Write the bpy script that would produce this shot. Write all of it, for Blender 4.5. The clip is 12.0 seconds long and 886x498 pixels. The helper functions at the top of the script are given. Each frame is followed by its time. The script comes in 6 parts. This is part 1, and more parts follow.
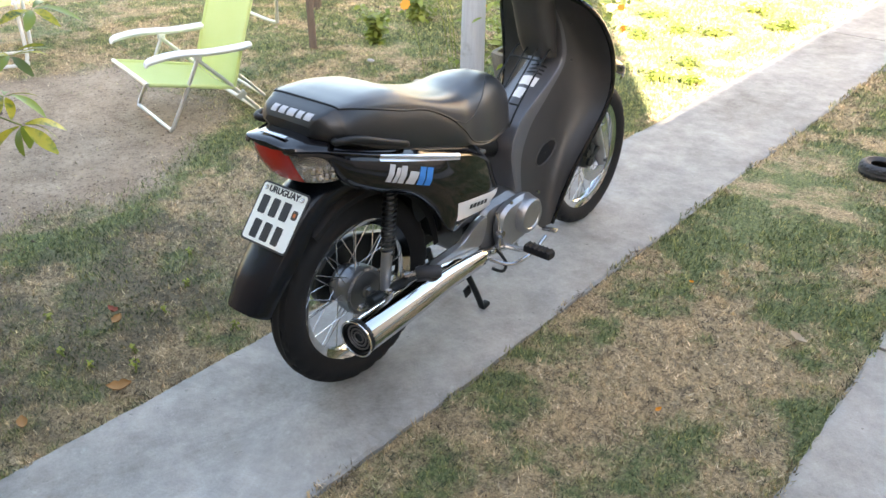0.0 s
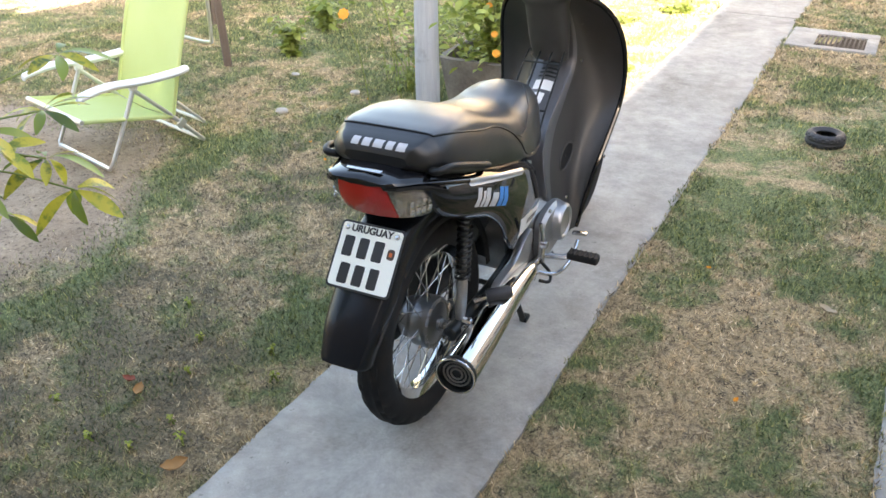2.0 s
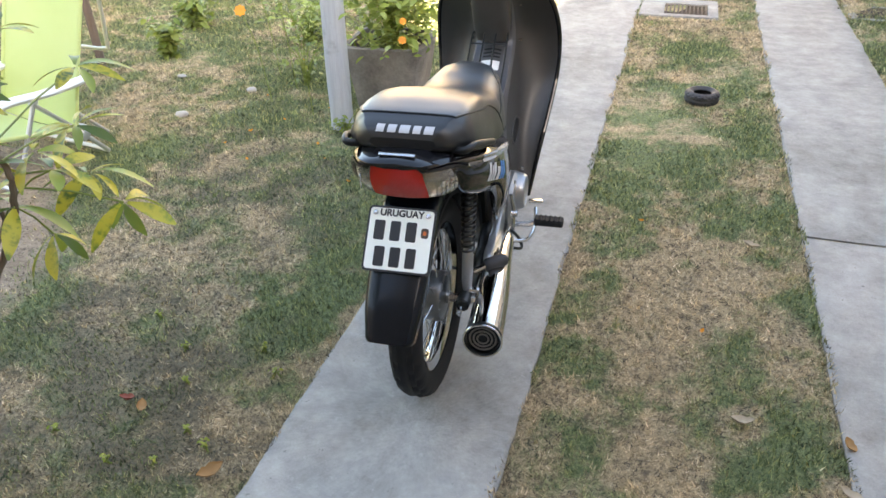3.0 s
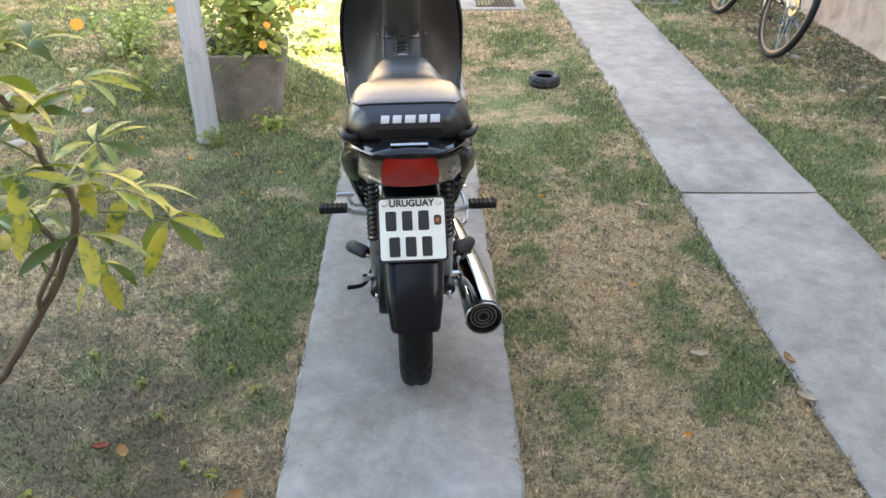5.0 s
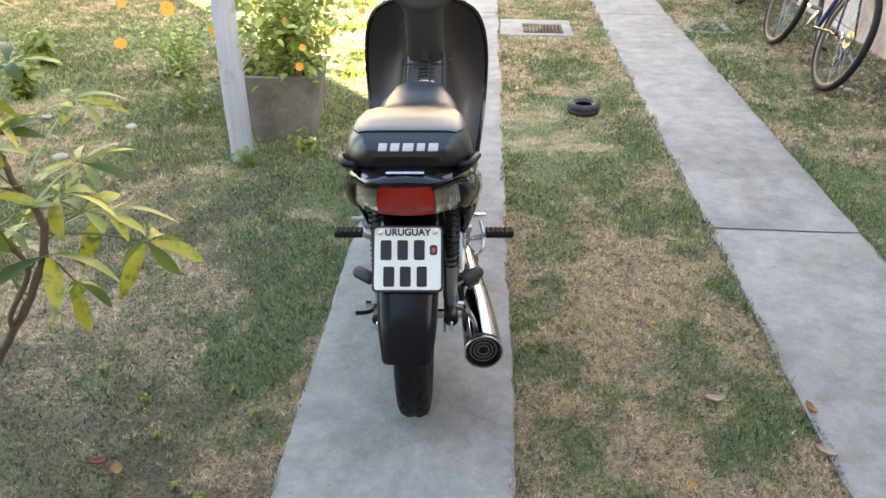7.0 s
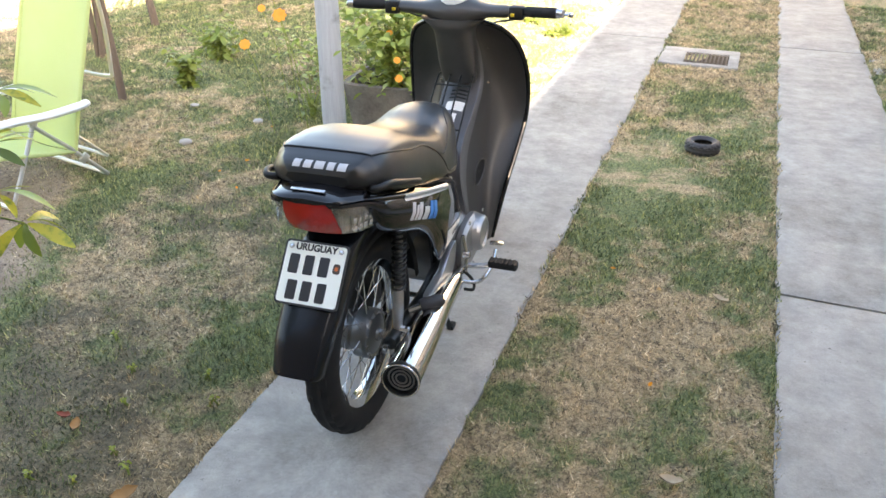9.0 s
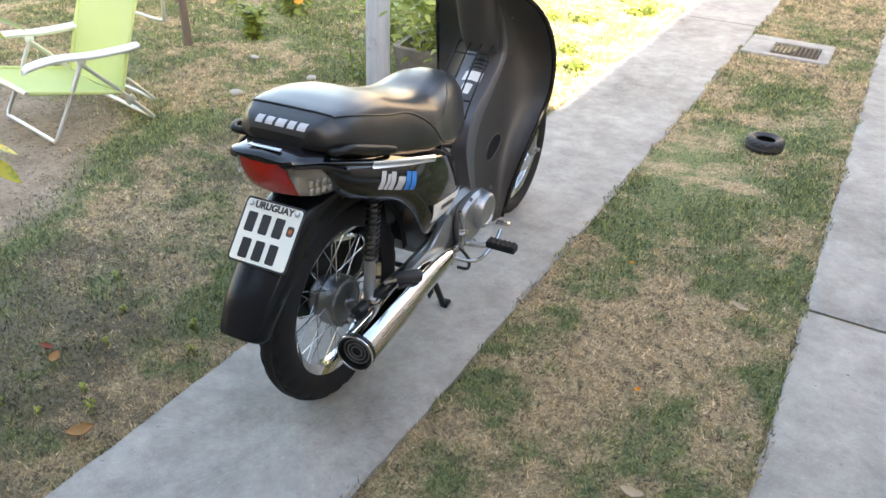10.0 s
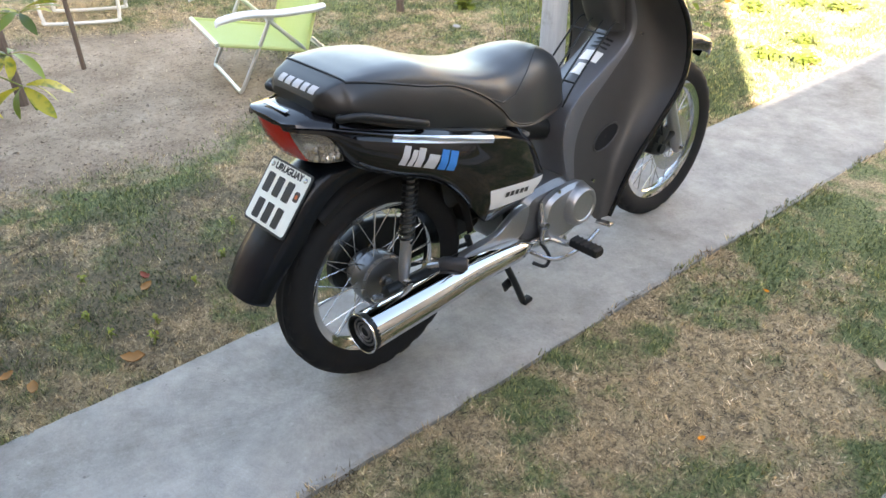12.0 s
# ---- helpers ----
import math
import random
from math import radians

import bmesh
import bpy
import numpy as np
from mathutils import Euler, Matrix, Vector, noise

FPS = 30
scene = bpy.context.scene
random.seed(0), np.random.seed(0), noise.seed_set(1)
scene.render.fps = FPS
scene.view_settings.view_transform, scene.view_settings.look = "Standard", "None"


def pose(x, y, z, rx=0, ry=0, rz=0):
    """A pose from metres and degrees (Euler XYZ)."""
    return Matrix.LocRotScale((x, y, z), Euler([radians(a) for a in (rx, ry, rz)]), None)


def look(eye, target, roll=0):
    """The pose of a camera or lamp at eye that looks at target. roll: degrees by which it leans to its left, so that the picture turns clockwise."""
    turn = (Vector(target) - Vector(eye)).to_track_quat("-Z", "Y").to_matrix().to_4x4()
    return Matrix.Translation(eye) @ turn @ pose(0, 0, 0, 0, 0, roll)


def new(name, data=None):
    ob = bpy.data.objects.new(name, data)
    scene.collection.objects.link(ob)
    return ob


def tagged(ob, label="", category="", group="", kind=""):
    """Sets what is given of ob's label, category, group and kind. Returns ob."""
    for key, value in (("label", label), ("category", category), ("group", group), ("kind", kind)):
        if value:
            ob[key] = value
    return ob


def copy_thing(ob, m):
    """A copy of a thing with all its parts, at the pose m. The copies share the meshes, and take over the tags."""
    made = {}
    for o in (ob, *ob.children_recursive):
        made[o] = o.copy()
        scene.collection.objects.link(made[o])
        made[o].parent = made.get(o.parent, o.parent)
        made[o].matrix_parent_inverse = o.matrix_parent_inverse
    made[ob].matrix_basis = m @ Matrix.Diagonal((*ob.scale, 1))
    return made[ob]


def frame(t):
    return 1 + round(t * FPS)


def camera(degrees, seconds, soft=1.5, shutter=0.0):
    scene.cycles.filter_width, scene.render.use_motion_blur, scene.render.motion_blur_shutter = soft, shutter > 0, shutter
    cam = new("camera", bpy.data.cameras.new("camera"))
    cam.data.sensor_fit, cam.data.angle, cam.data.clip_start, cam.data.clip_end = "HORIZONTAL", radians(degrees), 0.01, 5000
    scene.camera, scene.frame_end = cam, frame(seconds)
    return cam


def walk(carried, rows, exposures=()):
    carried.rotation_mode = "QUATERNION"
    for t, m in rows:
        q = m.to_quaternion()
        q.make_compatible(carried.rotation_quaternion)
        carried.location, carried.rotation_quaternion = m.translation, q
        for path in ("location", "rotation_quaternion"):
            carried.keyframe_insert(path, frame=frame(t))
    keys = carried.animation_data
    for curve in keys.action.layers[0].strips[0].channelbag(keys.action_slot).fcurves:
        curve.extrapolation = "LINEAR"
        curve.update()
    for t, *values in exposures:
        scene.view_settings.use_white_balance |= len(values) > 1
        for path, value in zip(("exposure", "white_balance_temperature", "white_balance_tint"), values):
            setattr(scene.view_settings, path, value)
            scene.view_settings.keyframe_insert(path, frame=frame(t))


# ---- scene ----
cam = camera(58.8, 12.0)
PATH = [
    (0, (1.394, -1.055, 1.479), (0.259, 0.261, 0.488), 0.7),
    (0.5, (1.416, -0.943, 1.462), (0.209, 0.335, 0.509), 0.1),
    (1, (1.329, -1.012, 1.464), (0.2, 0.333, 0.507), 2.2),
    (1.5, (1.139, -1.21, 1.502), (0.208, 0.238, 0.486), 2.4),
    (2, (0.879, -1.268, 1.486), (0.022, 0.242, 0.491), -0.6),
    (2.5, (0.683, -1.356, 1.506), (-0.002, 0.224, 0.49), -0.0),
    (3, (0.535, -1.535, 1.521), (0.047, 0.112, 0.496), -0.8),
    (3.2, (0.494, -1.588, 1.527), (0.092, 0.091, 0.518), 0.1),
    (4.8, (0.052, -1.645, 1.506), (0.078, 0.064, 0.467), 0.5),
    (5, (0.006, -1.666, 1.502), (0.063, 0.057, 0.487), 0.7),
    (5.5, (-0.02, -1.7, 1.521), (0.07, 0.051, 0.559), 1.9),
    (6, (-0.015, -1.713, 1.505), (0.082, 0.035, 0.538), 1.5),
    (6.5, (0.042, -1.674, 1.502), (0.122, 0.068, 0.523), 1.7),
    (6.7, (0.079, -1.657, 1.505), (0.084, 0.093, 0.538), 1.1),
    (8.3, (0.507, -1.412, 1.492), (0.231, 0.307, 0.509), 1.1),
    (8.5, (0.568, -1.4, 1.501), (0.184, 0.304, 0.525), 0.3),
    (9, (0.835, -1.429, 1.521), (0.214, 0.223, 0.579), 0.2),
    (9.5, (0.966, -1.364, 1.502), (0.265, 0.243, 0.54), 0.8),
    (10, (1.071, -1.228, 1.491), (0.261, 0.298, 0.483), 2.6),
    (10.5, (1.224, -1.129, 1.484), (0.179, 0.244, 0.472), 0.8),
    (11, (1.381, -1.019, 1.484), (0.204, 0.248, 0.479), 0.1),
    (11.5, (1.395, -0.885, 1.442), (0.167, 0.328, 0.432), 2.1),
    (12, (1.404, -0.76, 1.433), (0.109, 0.331, 0.37), -0.2),
]
walk(cam, [(t, look(eye, target, roll)) for t, eye, target, roll in PATH], exposures=[(0.0, 3.53, 7950, 13)])

from mathutils.bvhtree import BVHTree

# ---- sky, sun ----
SUN_EL, SUN_AZ = 23.0, 143.0          # elevation; clockwise from +y
world = bpy.data.worlds.new("sky")
scene.world = world
world.use_nodes = True
wn = world.node_tree
sky = wn.nodes.new("ShaderNodeTexSky")
sky.sky_type = "NISHITA"
sky.sun_disc = False
sky.sun_elevation, sky.sun_rotation = radians(SUN_EL), radians(SUN_AZ)
sky.air_density, sky.dust_density = 1.0, 1.6
wn.nodes["Background"].inputs["Strength"].default_value = 0.1
wn.links.new(sky.outputs["Color"], wn.nodes["Background"].inputs["Color"])
sun_data = bpy.data.lights.new("sun", "SUN")
sun_data.energy, sun_data.angle, sun_data.color = 3.6, radians(0.5), (1.0, 0.96, 0.9)
sun = new("sun", sun_data)
to_sun = Vector((math.sin(radians(SUN_AZ)) * math.cos(radians(SUN_EL)), math.cos(radians(SUN_AZ)) * math.cos(radians(SUN_EL)), math.sin(radians(SUN_EL))))
sun.matrix_world = look(to_sun * 30, (0, 0, 0))


# ---- materials ----
class Nodes:
    """A small wrapper for building node materials."""

    def __init__(self, name):
        self.mat = bpy.data.materials.new(name)
        self.mat.use_nodes = True
        self.tree = self.mat.node_tree
        self.bsdf = self.tree.nodes["Principled BSDF"]
        self.pos = self.add("ShaderNodeTexCoord").outputs["Object"]

    def add(self, kind):
        return self.tree.nodes.new(kind)

    def link(self, a, b):
        self.tree.links.new(a, b)

    def put(self, socket, value):
        if isinstance(value, bpy.types.NodeSocket):
            self.link(value, socket)
        else:
            socket.default_value = value

    def noise(self, scale, detail=4.0, rough=0.55, vector=None, distortion=0.0):
        n = self.add("ShaderNodeTexNoise")
        self.link(vector or self.pos, n.inputs["Vector"])
        n.inputs["Scale"].default_value = scale
        n.inputs["Detail"].default_value = detail
        n.inputs["Roughness"].default_value = rough
        n.inputs["Distortion"].default_value = distortion
        return n.outputs["Fac"]

    def voronoi(self, scale):
        n = self.add("ShaderNodeTexVoronoi")
        self.link(self.pos, n.inputs["Vector"])
        n.inputs["Scale"].default_value = scale
        return n.outputs["Distance"]

    def ramp(self, fac, *stops):
        r = self.add("ShaderNodeValToRGB")
        e = r.color_ramp.elements
        while len(e) < len(stops):
            e.new(0.5)
        for el, (p, c) in zip(e, stops):
            el.position = p
            el.color = (*c, 1) if isinstance(c, tuple) else (c, c, c, 1)
        self.link(fac, r.inputs["Fac"])
        return r.outputs["Color"]

    def mix(self, fac, a, b, blend="MIX"):
        m = self.add("ShaderNodeMix")
        m.data_type, m.blend_type = "RGBA", blend
        for socket, value in ((m.inputs[0], fac), (m.inputs[6], a), (m.inputs[7], b)):
            if isinstance(value, tuple) and len(value) == 3:
                value = (*value, 1)
            self.put(socket, value)
        return m.outputs[2]

    def math(self, op, a, b=0.0, c=0.0):
        m = self.add("ShaderNodeMath")
        m.operation = op
        for s, v in zip(m.inputs, (a, b, c)):
            self.put(s, v)
        return m.outputs[0]

    def bump(self, height, strength=0.3, distance=0.005):
        b = self.add("ShaderNodeBump")
        b.inputs["Strength"].default_value = strength
        b.inputs["Distance"].default_value = distance
        self.link(height, b.inputs["Height"])
        self.link(b.outputs["Normal"], self.bsdf.inputs["Normal"])
        return self

    def set(self, **values):
        for key, value in values.items():
            if isinstance(value, tuple) and len(value) == 3:
                value = (*value, 1)
            self.put(self.bsdf.inputs[key.replace("_", " ")], value)
        return self


def plain(name, color, rough=0.5, metal=0.0, grain=60.0, vary=0.25, bump=0.15, depth=0.002, **more):
    """Paint, plastic, metal: a colour that varies at two scales, with fine relief and uneven gloss."""
    n = Nodes(name)
    fine, wide = n.noise(grain), n.noise(grain / 9, 3)
    dark = tuple(c * (1 - vary) for c in color)
    light = tuple(min(1.0, c * (1 + vary)) for c in color)
    n.set(Base_Color=n.mix(n.math("MULTIPLY_ADD", fine, 0.4, n.math("MULTIPLY", wide, 0.6)), dark, light), Metallic=metal)
    n.set(Roughness=n.math("MULTIPLY_ADD", wide, 0.24 * rough, 0.88 * rough))
    n.set(**more)
    if bump:
        n.bump(fine, bump, depth)
    return n.mat


GLOSS_BLACK = plain("gloss_black_paint", (0.007, 0.007, 0.008), 0.06, grain=30, bump=0.012, Specular_IOR_Level=0.5)
MATT_BLACK = plain("black_plastic", (0.01, 0.01, 0.01), 0.45, grain=220, bump=0.12, depth=0.001, Specular_IOR_Level=0.35)
SHIELD_BLACK = plain("leg_shield_plastic", (0.044, 0.043, 0.042), 0.4, grain=260, bump=0.1, depth=0.001, Specular_IOR_Level=0.5)
TUNNEL_GREY = plain("grey_black_plastic", (0.075, 0.078, 0.086), 0.3, grain=220, bump=0.06, depth=0.001, Specular_IOR_Level=1.0)
# One vinyl in two tones: top greyed for sky sheen, sides darkened as shade.
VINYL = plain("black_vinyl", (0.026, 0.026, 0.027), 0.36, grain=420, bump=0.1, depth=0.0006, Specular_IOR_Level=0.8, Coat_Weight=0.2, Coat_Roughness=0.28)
VINYL_SHADED = plain("black_vinyl_shaded", (0.012, 0.0125, 0.013), 0.34, grain=420, bump=0.12, depth=0.0006, Specular_IOR_Level=0.6)
RUBBER = plain("black_rubber", (0.013, 0.013, 0.0135), 0.7, grain=150, bump=0.3, depth=0.001, Specular_IOR_Level=0.25)
OLD_RUBBER = plain("weathered_rubber", (0.028, 0.028, 0.031), 0.6, grain=120, vary=0.35, bump=0.3, depth=0.001)
DARK_METAL = plain("black_frame_metal", (0.01, 0.012, 0.012), 0.38, grain=90, Specular_IOR_Level=0.3)
GUARD_BLACK = plain("black_mudguard_plastic", (0.004, 0.006, 0.009), 0.22, grain=160, bump=0.03, depth=0.001, Specular_IOR_Level=0.28)
LAMP_INNER = plain("lamp_reflector", (0.62, 0.59, 0.55), 0.12, 0.95, grain=60, vary=0.2)
CHROME = plain("chrome", (0.62, 0.62, 0.61), 0.06, 1.0, grain=25, vary=0.06, bump=0.012)
STEEL = plain("bright_steel", (0.55, 0.55, 0.55), 0.25, 1.0, grain=80, vary=0.15, bump=0.05)
ALLOY = plain("cast_aluminium", (0.37, 0.375, 0.38), 0.38, 0.85, grain=160, vary=0.2, bump=0.15, depth=0.001)
ALLOY_DARK = plain("dull_aluminium", (0.22, 0.22, 0.222), 0.36, 0.8, grain=120, vary=0.25, bump=0.2, depth=0.001)
HUB_ALLOY = plain("polished_hub", (0.2, 0.205, 0.21), 0.3, 0.9, grain=70, vary=0.25, bump=0.06, depth=0.001)
WHITE_PAINT = plain("white_sticker", (0.78, 0.78, 0.76), 0.3, grain=60, vary=0.05, bump=0.02)
INK = plain("black_ink", (0.012, 0.012, 0.012), 0.4, bump=0)
SILVER_INK = plain("silver_ink", (0.5, 0.5, 0.5), 0.35, vary=0.08, bump=0)
BLUE_INK = plain("blue_ink", (0.02, 0.2, 0.55), 0.3, vary=0.15, bump=0)
PLATE_WHITE = plain("plate_white", (0.85, 0.89, 0.81), 0.35, grain=50, vary=0.05, bump=0.03)
YELLOW = plain("yellow_sticker", (0.62, 0.45, 0.03), 0.4, bump=0)
WHITE_PLASTIC = plain("white_plastic", (0.8, 0.8, 0.78), 0.4, grain=30, vary=0.05, bump=0.05)
WHITE_TUBE = plain("white_painted_tube", (0.75, 0.74, 0.7), 0.35, grain=60, vary=0.1, bump=0.05)
CHAIR_TUBE = plain("aluminium_tube", (0.62, 0.61, 0.58), 0.32, 0.7, grain=70, vary=0.12, bump=0.05)
TERRACOTTA = plain("knobbly_bark", (0.17, 0.125, 0.085), 0.9, grain=45, vary=0.4, bump=0.6, depth=0.006)
STAKE_WOOD = plain("weathered_stake", (0.14, 0.1, 0.075), 0.9, grain=40, vary=0.35, bump=0.6, depth=0.005)
PETAL = plain("orange_petal", (0.88, 0.3, 0.012), 0.5, grain=90, vary=0.2, Subsurface_Weight=0.1)
DRY_LEAF = plain("dry_leaf", (0.38, 0.2, 0.07), 0.75, grain=60, vary=0.45, bump=0.4)
PALE_LEAF = plain("pale_dry_leaf", (0.48, 0.38, 0.26), 0.8, grain=60, vary=0.35, bump=0.4)
STONE = plain("pale_stone", (0.42, 0.39, 0.36), 0.9, grain=30, vary=0.3, bump=0.5)
FRAME_BLUE = plain("blue_bicycle_paint", (0.02, 0.055, 0.16), 0.25, vary=0.2)
FRAME_BLACK = plain("black_bicycle_paint", (0.012, 0.012, 0.014), 0.25, vary=0.2)
IRON = plain("rusty_iron", (0.09, 0.07, 0.055), 0.7, 0.4, grain=70, vary=0.45, bump=0.5)
ORANGE_PAINT = plain("orange_paint", (0.6, 0.13, 0.02), 0.35, vary=0.15)


def lens_material(name, color, rough, transmission):
    n = Nodes(name)
    n.set(Base_Color=color, Roughness=rough, Transmission_Weight=transmission, IOR=1.49)
    n.bump(n.voronoi(190), 0.25, 0.002)
    return n.mat


RED_LENS = lens_material("red_lens", (0.42, 0.016, 0.01), 0.1, 0.0)
CLEAR_LENS = lens_material("clear_lens", (0.8, 0.78, 0.74), 0.05, 0.9)
# pale blue-grey that paints the sky's reflection on the cowl ridge
RIDGE_GLEAM = plain("painted_ridge_gleam", (0.55, 0.6, 0.68), 0.2, 0.6, grain=60, vary=0.1, bump=0.03)
DIAL_GLASS = lens_material("dial_glass", (0.8, 0.8, 0.78), 0.1, 0.2)


def sling_material():
    n = Nodes("lime_mesh_fabric")
    weave = n.add("ShaderNodeTexWave")
    n.link(n.pos, weave.inputs["Vector"])
    weave.inputs["Scale"].default_value = 160
    fade = n.noise(3.5, 4)
    n.set(Base_Color=n.mix(fade, (0.6, 0.69, 0.25), (0.7, 0.78, 0.4)), Roughness=0.75)
    n.bump(weave.outputs["Fac"], 0.3, 0.001)
    tr = n.add("ShaderNodeBsdfTranslucent")
    tr.inputs["Color"].default_value = (0.6, 0.7, 0.2, 1)
    mixed = n.add("ShaderNodeMixShader")
    mixed.inputs[0].default_value = 0.25
    n.link(n.bsdf.outputs[0], mixed.inputs[1])
    n.link(tr.outputs[0], mixed.inputs[2])
    n.link(mixed.outputs[0], n.tree.nodes["Material Output"].inputs["Surface"])
    return n.mat


SLING = sling_material()


def leaf_material(name, green, pale, variegated=0.0):
    n = Nodes(name)
    rnd = n.add("ShaderNodeNewGeometry").outputs["Random Per Island"]
    tone = n.mix(rnd, green, pale)
    spots = n.ramp(n.noise(38, 3, 0.6), (0.5 - 0.12 * variegated, 0.0), (0.62 - 0.1 * variegated, 1.0))
    pick = n.math("MULTIPLY", spots, n.math("GREATER_THAN", n.math("FRACT", n.math("MULTIPLY", rnd, 7.31)), 0.45))
    n.set(Base_Color=n.mix(n.math("MULTIPLY", pick, variegated), tone, (0.55, 0.45, 0.04)), Roughness=0.42)
    n.bump(n.noise(60, 3), 0.25, 0.002)
    tr = n.add("ShaderNodeBsdfTranslucent")
    n.put(tr.inputs["Color"], n.mix(0.5, tone, (0.35, 0.42, 0.05)))
    mixed = n.add("ShaderNodeMixShader")
    mixed.inputs[0].default_value = 0.3
    n.link(n.bsdf.outputs[0], mixed.inputs[1])
    n.link(tr.outputs[0], mixed.inputs[2])
    n.link(mixed.outputs[0], n.tree.nodes["Material Output"].inputs["Surface"])
    return n.mat


UMBRELLA_LEAF = leaf_material("umbrella_plant_leaf", (0.03, 0.075, 0.02), (0.22, 0.285, 0.035), 1.0)
GARDEN_LEAF = leaf_material("garden_leaf", (0.15, 0.23, 0.045), (0.42, 0.48, 0.13), 0.0)
SPROUT_LEAF = leaf_material("sprout_leaf", (0.2, 0.27, 0.03), (0.42, 0.42, 0.06), 0.0)
WEED_LEAF = leaf_material("weed_leaf", (0.11, 0.17, 0.03), (0.3, 0.34, 0.08), 0.0)


def patch_tone(n):
    """How green the lawn is, about 0 to 1: the lawn's own field with finer mottling."""
    at = n.add("ShaderNodeAttribute")
    at.attribute_name = "green"
    return n.math("ADD", at.outputs["Fac"], n.math("MULTIPLY_ADD", n.noise(20, 6, 0.75), 1.0, -0.5))


def bare_tone(n):
    """How bare the sandy patch is, 0 to 1."""
    at = n.add("ShaderNodeAttribute")
    at.attribute_name = "bare"
    return n.ramp(n.math("ADD", at.outputs["Fac"], n.math("MULTIPLY_ADD", n.noise(12, 6, 0.7), 0.7, -0.35)), (0.38, 0.0), (0.66, 1.0))


def ground_material():
    n = Nodes("lawn_soil")
    green = n.ramp(patch_tone(n), (0.36, 0.0), (0.66, 1.0))
    speck, mid = n.noise(75, 6, 0.85), n.noise(26, 5, 0.75)
    straw = n.mix(n.ramp(speck, (0.36, 0.0), (0.6, 1.0)), (0.12, 0.086, 0.05), (0.64, 0.485, 0.285))
    straw = n.mix(n.ramp(mid, (0.52, 0.0), (0.66, 0.75)), straw, (0.16, 0.122, 0.08))
    turf = n.mix(n.ramp(speck, (0.36, 0.0), (0.62, 1.0)), (0.058, 0.077, 0.03), (0.26, 0.3, 0.125))
    lawn = n.mix(green, straw, turf)
    soil = n.add("ShaderNodeAttribute")
    soil.attribute_name = "soil"
    earth = n.mix(n.ramp(speck, (0.35, 0.0), (0.62, 1.0)), (0.06, 0.05, 0.03), (0.25, 0.205, 0.125))
    lawn = n.mix(n.ramp(n.math("ADD", soil.outputs["Fac"], n.math("MULTIPLY_ADD", mid, 0.8, -0.4)), (0.2, 0.0), (0.85, 1.0)), lawn, earth)
    sand = n.mix(n.ramp(n.noise(3.2, 6, 0.7), (0.35, 0.0), (0.65, 1.0)), (0.25, 0.185, 0.125), (0.45, 0.35, 0.25))
    sand = n.mix(n.ramp(n.noise(48, 5, 0.75), (0.5, 0.0), (0.66, 0.9)), sand, (0.15, 0.11, 0.075))
    sand = n.mix(n.ramp(n.noise(105, 4, 0.7), (0.6, 0.0), (0.7, 0.8)), sand, (0.66, 0.55, 0.4))
    n.set(Base_Color=n.mix(bare_tone(n), lawn, sand), Roughness=0.95)
    n.bump(n.math("MULTIPLY_ADD", n.noise(9, 4), 2.0, speck), 0.8, 0.012)
    return n.mat


def blade_material():
    n = Nodes("grass_blades")
    rnd = n.add("ShaderNodeNewGeometry").outputs["Random Per Island"]
    other = n.math("FRACT", n.math("MULTIPLY", rnd, 17.37))
    tuft = n.add("ShaderNodeAttribute")
    tuft.attribute_name = "tuft"
    green = n.ramp(n.math("MULTIPLY_ADD", other, 0.22, n.math("ADD", patch_tone(n), -0.11)), (0.36, 0.0), (0.64, 1.0))
    straw = n.ramp(rnd, (0.0, (0.19, 0.132, 0.074)), (0.2, (0.43, 0.315, 0.18)), (0.8, (0.65, 0.492, 0.29)), (1.0, (0.82, 0.67, 0.455)))
    straw = n.mix(1.0, straw, n.ramp(tuft.outputs["Fac"], (0.12, 0.5), (0.45, 0.98), (0.9, 1.08)), "MULTIPLY")
    turf = n.ramp(rnd, (0.0, (0.066, 0.088, 0.032)), (0.5, (0.172, 0.212, 0.084)), (0.88, (0.345, 0.36, 0.148)), (1.0, (0.56, 0.49, 0.2)))
    # low tufts get a darker tone, high ones a lighter
    tuft_tone = n.ramp(tuft.outputs["Fac"], (0.0, 0.36), (0.4, 0.95), (1.0, 1.25))
    n.set(Base_Color=n.mix(1.0, n.mix(green, straw, turf), tuft_tone, "MULTIPLY"), Roughness=0.7)
    return n.mat


GROUND, BLADES = ground_material(), blade_material()


